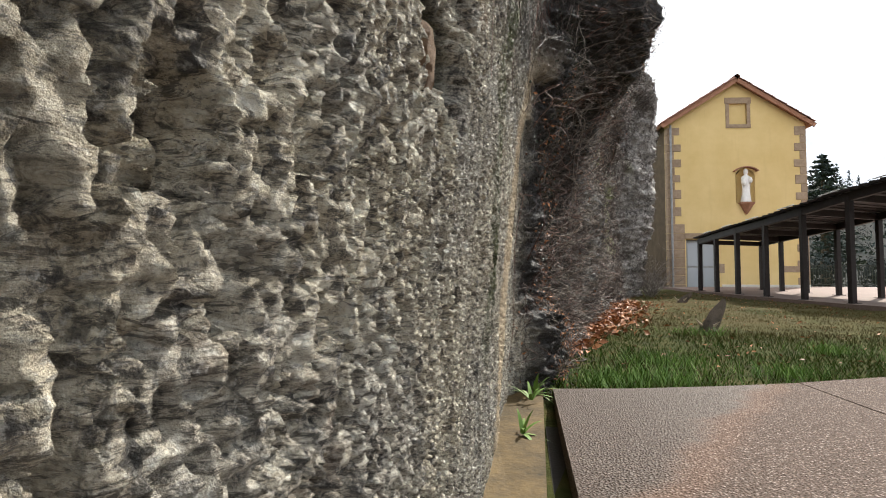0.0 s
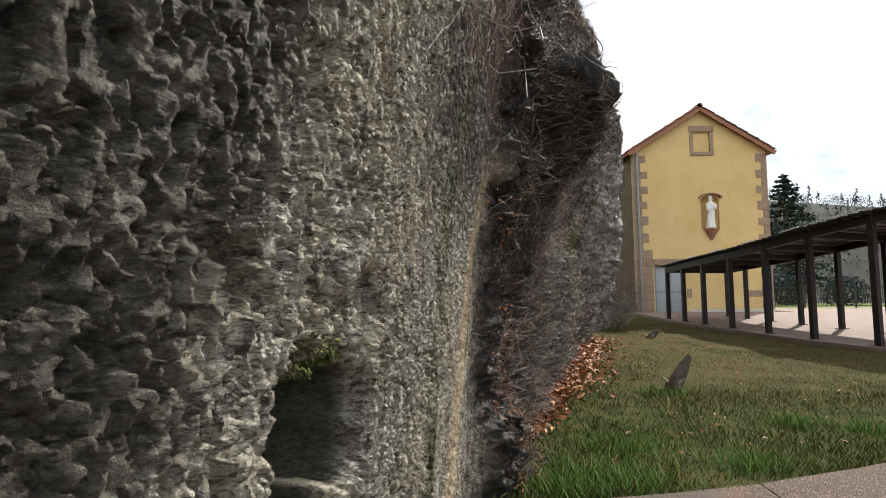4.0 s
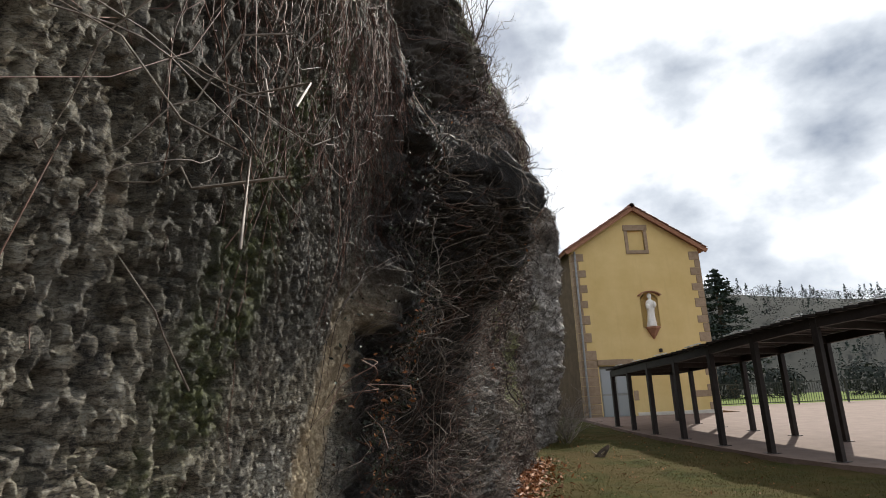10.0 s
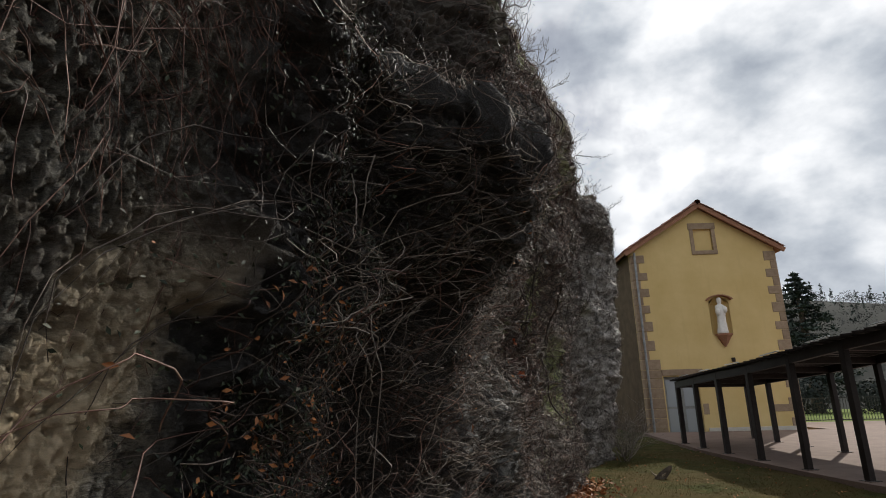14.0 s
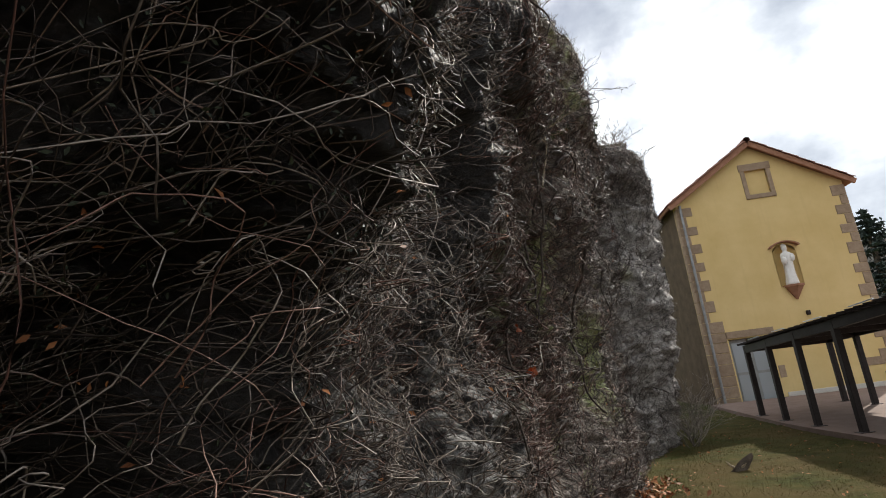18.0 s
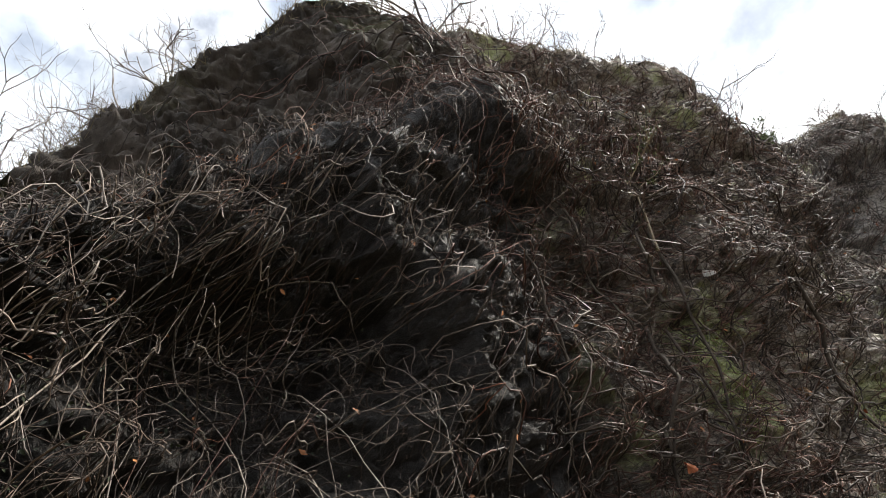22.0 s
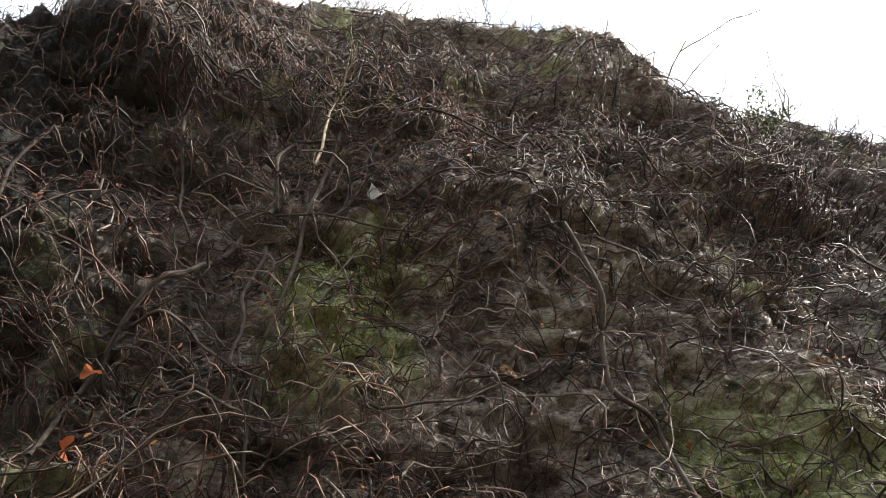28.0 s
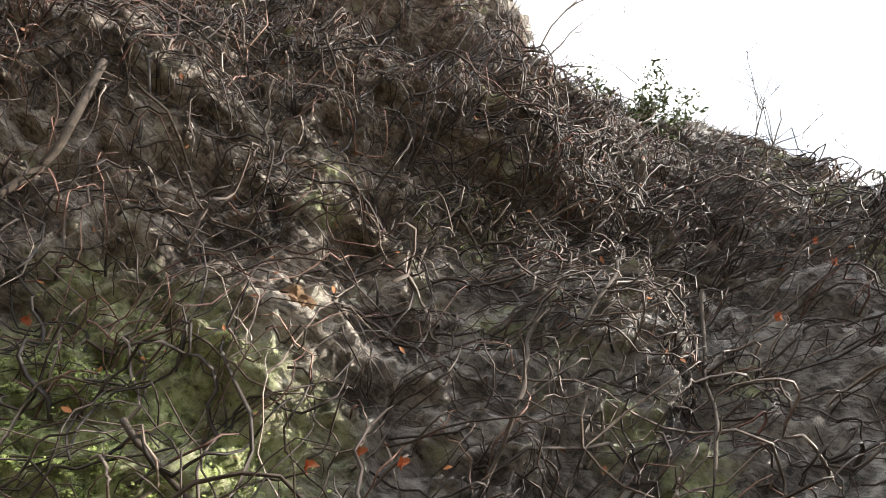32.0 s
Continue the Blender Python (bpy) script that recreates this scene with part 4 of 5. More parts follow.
# niche: back, hood and corbel
bm = bmesh.new()
for a0, a1 in zip(np.linspace(0, math.pi, 13)[:-1], np.linspace(0, math.pi, 13)[1:]):
    ring = []
    for a in (a0, a1):
        c, s_ = math.cos(a), math.sin(a)
        ring.append([bm.verts.new((NU + (NR - 0.01) * c, 0.0 + 0.30 * s_, z)) for z in (NZ0, NZ1)] + [bm.verts.new((NU + (NR - 0.01) * c * 0.35, 0.12, NZ1 + 0.29))])
    bm.faces.new((ring[0][0], ring[1][0], ring[1][1], ring[0][1]))
    bm.faces.new((ring[0][1], ring[1][1], ring[1][2], ring[0][2]))
bmesh.ops.remove_doubles(bm, verts=bm.verts[:], dist=0.002)
part("niche", bm, RENDER, house, "shallow round-backed niche")
bm = bmesh.new()
arc = np.linspace(0.12 * math.pi, 0.88 * math.pi, 11)
for a0, a1 in zip(arc[:-1], arc[1:]):
    pts = []
    for a in (a0, a1):
        for r in (0.50, 0.57):
            for y in (-0.22, 0.05):
                pts.append(bm.verts.new((NU + r * math.cos(a) * 1.02, y, NZ1 + 0.05 + r * 0.62 * math.sin(a))))
    bmesh.ops.convex_hull(bm, input=pts)
part("hood", bm, CORBEL, house, "brown arched hood over the niche")
bm = bmesh.new()
bmesh.ops.create_cone(bm, cap_ends=True, segments=6, radius1=0.03, radius2=0.32, depth=0.5, matrix=Matrix.Translation((NU, -0.06, 4.08)))
bmesh.ops.create_cone(bm, cap_ends=True, segments=6, radius1=0.34, radius2=0.34, depth=0.08, matrix=Matrix.Translation((NU, -0.06, 4.36)))
part("corbel", bm, CORBEL, house, "red-brown pointed stone corbel")
# drainpipe, cable and doors
vs, qs = tube([(0.12, -0.10, 8.2), (0.12, -0.10, 5.5), (0.12, -0.10, 0.05)], [0.05] * 3, 8)
under(new("drainpipe", mesh_of("drainpipe", vs, qs, PIPE, True)), house)
door = part("door_leaf", boxed((0.78, 0.22, 0.0), (1.43, 0.28, 2.6), 0.005), DOOR_FRAME, house, "grey glazed door leaf")
door2 = part("door_leaf", boxed((1.47, 0.22, 0.0), (2.12, 0.28, 2.6), 0.005), DOOR_FRAME, house, "grey glazed door leaf")
for d, x0 in ((door, 0.78), (door2, 1.47)):
    for z0, z1 in ((0.25, 1.25), (1.35, 2.48)):
        part("pane", boxed((x0 + 0.10, 0.205, z0), (x0 + 0.55, 0.225, z1)), GLASS, d, "pale reflecting pane")
part("wall_lamp", boxed((3.6, -0.12, 3.18), (3.72, 0.02, 3.36), 0.02), STEEL, house, "small dark wall lamp")
part("small_window", boxed((-0.02, 3.2, 5.3), (0.06, 3.9, 6.4), 0.01), DARK_FILL, house, "dark window in the side wall")
# roof: two pitches of tiles on boards
OV = 0.36
slope = math.atan2(HA - HE, HW / 2)
run = HW / 2 / math.cos(slope) + OV
for side in (-1, 1):
    m = Matrix.Translation((HW / 2, 0, HA + 0.03)) @ Matrix.Rotation(side * slope, 4, "Y") @ (Matrix.Diagonal((side, 1, 1, 1)))
    bm = box(bmesh.new(), (0.0, -0.22, 0.0), (run, HD + 0.4, 0.10), m)
    bmesh.ops.recalc_face_normals(bm, faces=bm.faces)
    roof = part("roof_board", bm, CORBEL, house, "brown eaves boarding")
    bm = box(bmesh.new(), (0.0, -0.30, -0.10), (run + 0.03, -0.22, 0.10), m)
    bmesh.ops.recalc_face_normals(bm, faces=bm.faces)
    part("bargeboard", bm, CORBEL, house, "dark red-brown bargeboard")
    # rows of half-round tiles, those along the verge as pieces
    tile_bm = bmesh.new()
    ring = []
    for k in range(7):
        a = math.pi * k / 6
        ring.append([tile_bm.verts.new((x, 0.12 * math.cos(a) * w, 0.075 * math.sin(a) * w)) for x, w in ((0, 0.92), (0.36, 1.0))])
    for p, q in zip(ring[:-1], ring[1:]):
        tile_bm.faces.new((p[0], p[1], q[1], q[0]))
    tile_me = bpy.data.meshes.new("tile")
    tile_bm.to_mesh(tile_me)
    tile_bm.free()
    tile_me.materials.append(TILE)
    for col in range(3):
        for r in range(int(run / 0.3)):
            t = under(new("tile", tile_me), roof)
            t.matrix_local = m @ pose(0.02 + r * 0.3, -0.24 + col * 0.24, 0.10 + 0.012 * (r % 2), 0, -3, 0)
    verts, quads = [], []
    for col in range(3, int((HD + 0.6) / 0.24)):
        for k in range(6):
            a0, a1 = math.pi * k / 6, math.pi * (k + 1) / 6
            base = len(verts)
            for a in (a0, a1):
                for x in (0.0, run):
                    verts.append(m @ Vector((x, -0.24 + col * 0.24 + 0.12 * math.cos(a), 0.10 + 0.075 * math.sin(a))))
            quads.append((base, base + 1, base + 3, base + 2))
    tagged(under(new("tile_rows", mesh_of("tile_rows", verts, quads, TILE)), roof), kind="stuff")
vs, qs = tube([(HW / 2, -0.32, HA + 0.17), (HW / 2, 5, HA + 0.17), (HW / 2, HD + 0.4, HA + 0.17)], [0.13] * 3, 8)
under(new("ridge", mesh_of("ridge", vs, qs, TILE, True)), house)

# ---- the statue in the niche ----
bm = bmesh.new()
prof = [(0.0, 0.20), (0.05, 0.22), (0.12, 0.215), (0.3, 0.19), (0.55, 0.165), (0.8, 0.155), (1.0, 0.185), (1.15, 0.20), (1.27, 0.165), (1.33, 0.075), (1.38, 0.07), (1.44, 0.10), (1.52, 0.105), (1.6, 0.085), (1.66, 0.02)]
rings = []
for z, r in prof:
    ring = []
    for k in range(20):
        a = 2 * math.pi * k / 20
        fold = 1 + (0.10 * math.sin(5 * a + 3 * z) + 0.05 * math.sin(9 * a - 2 * z)) * (1 if z < 1.2 else 0.15)
        ring.append(bm.verts.new((r * fold * math.cos(a), r * 0.8 * fold * math.sin(a), z)))
    rings.append(ring)
for a, b in zip(rings[:-1], rings[1:]):
    for k in range(20):
        bm.faces.new((a[k], a[(k + 1) % 20], b[(k + 1) % 20], b[k]))
bm.faces.new(rings[0][::-1])
bm.faces.new(rings[-1])
for s0 in (-1, 1):
    bmesh.ops.create_uvsphere(bm, u_segments=10, v_segments=8, radius=0.085, matrix=Matrix.Translation((0.15 * s0, -0.10, 1.02 + 0.05 * s0)) @ Matrix.Diagonal((1.1, 1.3, 1.9, 1)))
me = bpy.data.meshes.new("statue")
bm.to_mesh(me)
bm.free()
me.materials.append(WHITE_STATUE)
me.shade_smooth()
statue = new("statue", me)
statue.matrix_world = HOUSE @ pose(NU, -0.06, 4.40, 0, 0, 0)
tagged(statue, "white painted stone statue standing on the corbel", "statue")

# ---- the pergola ----
PTOP = [2.40, 2.47, 2.54, 2.62, 2.74, 2.88, 3.03, 3.17, 3.28, 3.38]
pergola = thing("pergola", (0, 0, 0), "long curved pergola of dark bronze steel over the terrace", "pergola")
for row in (FRONT, REAR):
    for i, (x, y) in enumerate(row):
        z0 = float(ground_z(x, y)) + 0.06
        a = math.degrees(math.atan2(row[min(i + 1, len(row) - 1)][1] - row[max(i - 1, 0)][1], row[min(i + 1, len(row) - 1)][0] - row[max(i - 1, 0)][0]))
        p = part("post", boxed((-0.065, -0.065, 0), (0.065, 0.065, PTOP[i] - z0), 0.006), STEEL, pergola)
        p.matrix_local = pose(x, y, z0, 0, 0, a)
        f = part("base_plate", boxed((-0.13, -0.13, 0), (0.13, 0.13, 0.018), 0.003), STEEL, p)


def bar(name, a, b, w, h, mat, parent, label=""):
    """A straight bar between two points, w wide and h high, its top at the points' height."""
    a, b = Vector(a), Vector(b)
    d = b - a
    rz, ry = math.degrees(math.atan2(d.y, d.x)), -math.degrees(math.atan2(d.z, math.hypot(d.x, d.y)))
    o = part(name, boxed((0, -w / 2, -h), (d.length, w / 2, 0), 0.004), mat, parent, label)
    o.matrix_local = pose(*a, 0, ry, rz)
    return o


for i in range(len(FRONT) - 1):
    zt, ze = PTOP[i], PTOP[i + 1]
    for row in (FRONT, REAR):
        (x0, y0), (x1, y1) = row[i], row[i + 1]
        bar("beam", (x0, y0, zt), (x1, y1, ze), 0.12, 0.20, STEEL, pergola)
    bar("cross_beam", (*FRONT[i], zt - 0.03), (*REAR[i], zt - 0.03), 0.08, 0.16, STEEL, pergola)
    for k in range(6):
        u = k / 6
        fx, fy = (FRONT[i][0] * (1 - u) + FRONT[i + 1][0] * u, FRONT[i][1] * (1 - u) + FRONT[i + 1][1] * u)
        rx_, ry_ = (REAR[i][0] * (1 - u) + REAR[i + 1][0] * u, REAR[i][1] * (1 - u) + REAR[i + 1][1] * u)
        dx, dy = (fx - rx_) * 0.06, (fy - ry_) * 0.06
        zs = zt * (1 - u) + ze * u + 0.07
        bar("slat", (fx + dx, fy + dy, zs), (rx_ - dx, ry_ - dy, zs), 0.245, 0.05, STEEL, pergola)
    (x0, y0), (x1, y1) = FRONT[i], FRONT[i + 1]
    bar("edge_trim", (x0 - 0.16 + (x1 - x0) * 0.5, y0 - 0.08 + (y1 - y0) * 0.5, (zt + ze) / 2 + 0.11), (x0 - 0.16 + (x1 - x0) * 0.92, y0 - 0.08 + (y1 - y0) * 0.92, ze + 0.10), 0.05, 0.02, TRIM, pergola, "bare metal edge that glints")

# ---- fence at the end of the terrace ----
def fence_run(x0, y0, x1, y1):
    f = thing("fence", (x0, y0, float(ground_z(x0, y0)) + 0.05), "dark green metal railing fence at the terrace edge", "fence")
    L = math.hypot(x1 - x0, y1 - y0)
    f.matrix_world = pose(x0, y0, float(ground_z(x0, y0)) + 0.05, 0, 0, math.degrees(math.atan2(y1 - y0, x1 - x0)))
    for z in (0.12, 1.12):
        part("rail", boxed((0, -0.02, z), (L, 0.02, z + 0.04)), FENCE, f)
    me = bpy.data.meshes.new("slat")
    bm = boxed((-0.009, -0.009, 0.1), (0.009, 0.009, 1.15))
    bm.to_mesh(me)
    bm.free()
    me.materials.append(FENCE)
    for k in range(int(L / 0.125)):
        o = under(new("slat", me), f)
        o.location = (k * 0.125 + 0.06, 0, 0)
    for k in range(int(L / 2.5) + 1):
        part("post", boxed((k * 2.5 - 0.03, -0.03, 0), (k * 2.5 + 0.03, 0.03, 1.25), 0.004), FENCE, f)
    return f


fence_run(7.6, 39.2, 17.6, 38.6)
fence_run(17.6, 38.6, 30.1, 34.5)

# ---- stumps in the lawn ----
def stump(at, rz, height, lean, label):
    t = thing("stump", at, label, "stump", rz=rz)
    bm = bmesh.new()
    rings = []
    for k in range(9):
        u = k / 8
        c = Vector((lean * height * u**1.4, 0, height * u))
        w, d = 0.11 * (1.15 - 0.9 * u**3), 0.05 * (1.3 - 0.8 * u)
        ring = []
        for j in range(10):
            a = 2 * math.pi * j / 10
            r = 1 + 0.18 * math.sin(3 * a + 5 * u)
            ring.append(bm.verts.new(c + Vector((w * r * math.cos(a), d * r * math.sin(a), 0.03 * math.sin(2 * a) * u))))
        rings.append(ring)
    for a, b in zip(rings[:-1], rings[1:]):
        for j in range(10):
            bm.faces.new((a[j], a[(j + 1) % 10], b[(j + 1) % 10], b[j]))
    bm.faces.new(rings[-1])
    bm.faces.new(rings[0][::-1])
    part("trunk_stub", bm, WOOD, t, "dark weathered wood stub")
    for k, (dx, dy, dz, ln) in enumerate(((-0.16, 0.02, 0.05, 0.16), (0.12, -0.05, 0.03, 0.12))):
        vs, qs = tube([(0, 0, 0.06), (dx * 0.6, dy, 0.08 + dz * 0.5), (dx, dy * 2, 0.06 + dz + ln * 0.5)], [0.03, 0.022, 0.006], 6)
        under(new("splinter", mesh_of("splinter", vs, qs, PALE_WOOD, True)), t)
    return t


stump((-3.75, 15.2, float(ground_z(0, 15.2)) - 0.02), 12, 0.44, 0.55, "short dark leaning stump sticking out of the lawn")
stump((-2.25, 22.3, float(ground_z(0, 22.3)) - 0.03), 5, 0.26, 1.0, "low dark broken stump lying askew in the dry grass")

# ---- grass, leaves and litter ----
rng = np.random.default_rng(11)


def blades(name, x, y, h, w, mat, label, category, lean=0.5):
    n = len(x)
    z = ground_z(x, y) - 0.02
    a, b = rng.uniform(0, 2 * np.pi, n), rng.uniform(0, 2 * np.pi, n)
    root = np.stack([x, y, z], -1)
    side = np.stack([np.cos(a), np.sin(a), 0 * a], -1) * (w / 2)[:, None]
    tip = root + np.stack([np.cos(b) * h * lean, np.sin(b) * h * lean, h * rng.uniform(0.75, 1.0, n)], -1)
    mid = root * 0.45 + tip * 0.55 + np.stack([0 * h, 0 * h, 0.12 * h], -1)
    v = np.stack([root - side, root + side, mid + side * 0.7, mid - side * 0.7, tip], 1).reshape(-1, 3)
    k = np.arange(n) * 5
    tri = np.concatenate([np.stack([k, k + 1, k + 2], -1), np.stack([k, k + 2, k + 3], -1), np.stack([k + 3, k + 2, k + 4], -1)])
    return tagged(new(name, quick_mesh(name, v, tri, mat)), label, category, kind="stuff")


def on_lawn(x, y):
    foot = np.interp(y, ST_Y, FOOT_X)
    fy = np.array(FRONT)
    front = np.interp(-y, -fy[:, 1], fy[:, 0])
    front = np.where(y < 16.7, 12.0, front)
    return (y > lawn_edge(x) - 0.03 + 0.05 * vnoise(x * 5, y * 5, 5)) & (x > foot + 0.05) & (x < front - 0.3) & (y < 33)


N = 150000
gx_ = rng.uniform(-6.3, 5.0, N)
gy_ = 10.6 + (rng.uniform(0, 1, N) ** 1.7) * 20
ok = on_lawn(gx_, gy_)
gx_, gy_ = gx_[ok], gy_[ok]
lush = np.clip(fbm(gx_ * 0.9, gy_ * 0.9, 81, 3) * 0.5 + 0.5, 0.05, 1) * np.clip(1.5 - (gy_ - 11.0) / 6.5, 0.30, 1.2)
keep = rng.uniform(0, 1, len(gx_)) < 0.35 + lush
gx_, gy_, lush = gx_[keep], gy_[keep], lush[keep]
blades("grass", gx_, gy_, 0.02 + 0.05 * lush * rng.uniform(0.5, 1.3, len(gx_)), 0.006 + 0.004 * rng.uniform(0, 1, len(gx_)), GRASS, "short green and straw-coloured winter grass", "grass", 0.7)
tx, ty = [], []
for cx, cy, n, r in ((-5.35, 11.35, 500, 0.28), (-5.0, 12.2, 350, 0.25), (-4.2, 11.75, 250, 0.18), (-5.75, 11.15, 250, 0.2), (-3.2, 13.2, 200, 0.15), (-2.6, 12.9, 220, 0.14), (-4.0, 14.7, 160, 0.2)):
    tx.append(rng.normal(cx, r, n))
    ty.append(np.maximum(rng.normal(cy, r * 0.7, n), lawn_edge(cx) + 0.02))
tx, ty = np.concatenate(tx), np.concatenate(ty)
blades("grass_tuft", tx, ty, rng.uniform(0.07, 0.17, len(tx)), rng.uniform(0.006, 0.010, len(tx)), FERN, "long fresh green grass tufts at the edge of the lawn", "grass", 0.6)


def leaf_cards(centres, normals, size, mat, name, label, category="leaves", kind="stuff", tri=False):
    """Small bent leaves, each two triangles folded along the midrib, turned at random about the given normals."""
    n = len(centres)
    a = np.cross(normals, rng.normal(0, 1, (n, 3)))
    a /= np.linalg.norm(a, axis=1, keepdims=True) + 1e-9
    b = np.cross(normals, a)
    s = np.asarray(size)[:, None]
    up = normals * s * rng.uniform(0.05, 0.35, (n, 1))
    v = np.stack([centres - a * s, centres + b * s * 0.45 + up, centres + a * s, centres - b * s * 0.45 + up], 1).reshape(-1, 3)
    k = np.arange(n) * 4
    q = np.concatenate([np.stack([k, k + 1, k + 2], -1), np.stack([k, k + 2, k + 3], -1)])
    return tagged(new(name, quick_mesh(name, v, q, mat)), label, category, kind=kind)


def tilted(n, up=(0, 0, 1), spread=0.6):
    v = np.array(up)[None] + rng.normal(0, spread, (n, 3))
    return v / (np.linalg.norm(v, axis=1, keepdims=True) + 1e-9)


# drift of fallen leaves along the foot of the cliff
ly = rng.uniform(12.4, 22.0, 2600)
lx = np.interp(ly, ST_Y, FOOT_X) + np.abs(rng.normal(0.12, 0.28, len(ly))) * np.clip((ly - 11.8) / 3, 0.3, 1.2)
lz = ground_z(lx, ly) + rng.uniform(0.0, 0.09, len(ly))
leaf_cards(np.stack([lx, ly, lz], -1), tilted(len(ly)), rng.uniform(0.03, 0.07, len(ly)), DEAD_LEAF, "leaf_litter", "orange-brown fallen leaves heaped at the foot of the rock")
ly = rng.uniform(12.0, 28.0, 600)
lx = rng.uniform(-5.5, 0.5, 600)
leaf_cards(np.stack([lx, ly, ground_z(lx, ly) + 0.02], -1), tilted(600, spread=0.4), rng.uniform(0.02, 0.04, 600), DEAD_LEAF, "leaf_litter", "scattered brown leaves lying in the grass")
# dead leaves caught in the creepers
s = rng.uniform(12.2, 24.0, 900)
v = rng.uniform(0.5, 4.6, 900)
leaf_cards(cliff_surface(s, v, rng.uniform(0.02, 0.14, 900)), tilted(900, (0.8, -0.2, 0.4), 0.7), rng.uniform(0.012, 0.028, 900), DEAD_LEAF, "caught_leaves", "withered brown leaves caught in the creepers")
s = rng.normal(11.5, 0.4, 1500)
v = rng.uniform(0.2, 2.4, 1500)
leaf_cards(cliff_surface(s, v, rng.uniform(0.02, 0.12, 1500)), tilted(1500, (0.8, -0.5, 0.4), 0.7), rng.uniform(0.008, 0.02, 1500), DEAD_LEAF, "caught_leaves", "small withered brown leaves caught in the creepers by the hollow")
# ivy patches
s = np.concatenate([rng.normal(c, w, n) for c, w, n in ((11.35, 0.38, 6500), (12.7, 0.5, 1400), (13.6, 0.6, 1200), (17.5, 1.2, 900), (20.6, 0.8, 500))])
v = np.concatenate([rng.normal(c, w, n) for c, w, n in ((2.1, 0.65, 6500), (2.6, 0.35, 1400), (2.8, 0.4, 1200), (1.2, 0.5, 900), (2.6, 0.6, 500))])
leaf_cards(cliff_surface(s, np.clip(v, 0.2, 3.1), rng.uniform(0.02, 0.12, len(s))), tilted(len(s), (0.8, -0.3, 0.3), 0.5), rng.uniform(0.006, 0.014, len(s)), IVY, "ivy", "dark green ivy leaves among the creepers", "ivy")
# mossy cushions on the rock
s, v = [], []
for s_, z_, ds_, dz_, n_ in ((17.86, 3.4, 0.2, 0.22, 4200), (18.02, 3.0, 0.15, 0.12, 900), (20.45, 2.35, 0.34, 0.28, 6500), (21.1, 2.25, 0.2, 0.2, 1200), (21.15, 4.28, 0.15, 0.12, 900), (21.45, 4.6, 0.12, 0.12, 500)):
    s.append(rng.normal(s_, ds_, n_))
    v.append(height_of(s_, z_) + rng.normal(0, dz_ / 2.8, n_))
s, v = np.concatenate(s), np.concatenate(v)
lumpy = vnoise(s * 9, v * 22, 91) + 0.6 * vnoise(s * 21, v * 50, 92) > -0.1
s, v = s[lumpy], v[lumpy]
leaf_cards(cliff_surface(s, np.clip(v, 0.2, 4), rng.uniform(0.0, 0.025, len(s))), tilted(len(s), (0.8, -0.2, 0.5), 0.6), rng.uniform(0.006, 0.013, len(s)), make_leafy("moss_tips", (0.10, 0.13, 0.03), (0.34, 0.39, 0.13), 0.9), "moss", "yellow-green moss cushions on the wet rock", "moss")


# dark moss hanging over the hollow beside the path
s, v = rng.normal(7.67, 0.035, 1500), height_of(7.67, 1.245) + rng.normal(0, 0.012, 1500)
leaf_cards(cliff_surface(s, v, rng.uniform(0.0, 0.02, 1500)), tilted(1500, (0.8, -0.2, 0.5), 0.6), rng.uniform(0.003, 0.007, 1500), make_leafy("dark_moss_tips", (0.03, 0.04, 0.01), (0.14, 0.15, 0.04), 0.9), "moss", "dark olive moss tuft over the hollow", "moss")


def sprig(at, n, length, mat, label, spread=0.7, up=(0.4, 0, 1), name="fern", w=0.012):
    """A clump of narrow arching fronds."""
    t = thing(name, at, label, name)
    for k in range(n):
        d = tilted(1, up, spread)[0]
        u = np.linspace(0, 1, 6)
        pts = d[None] * (u * length * rng.uniform(0.6, 1.1))[:, None]
        pts[:, 2] -= 0.35 * length * u**2
        side = np.cross(d, [0, 0, 1.0])
        side /= np.linalg.norm(side) + 1e-9
        ww = w * (1 - u**2 * 0.9)
        vs = np.concatenate([pts - side * ww[:, None], pts + side * ww[:, None]])
        qs = [(i, i + 1, i + 7, i + 6) for i in range(5)]
        under(new("frond", mesh_of("frond", vs, qs, mat)), t)
    return t


sprig((-6.22, 10.6, 0.0), 12, 0.26, FERN, "fresh green fern clump growing from the foot of the rock")
sprig((-6.25, 10.3, 0.02), 8, 0.2, FERN, "small green fern at the wet kerb")
sprig((-6.3, 9.6, 0.0), 7, 0.16, FERN, "small grassy tuft in the kerb joint", name="grass_clump")

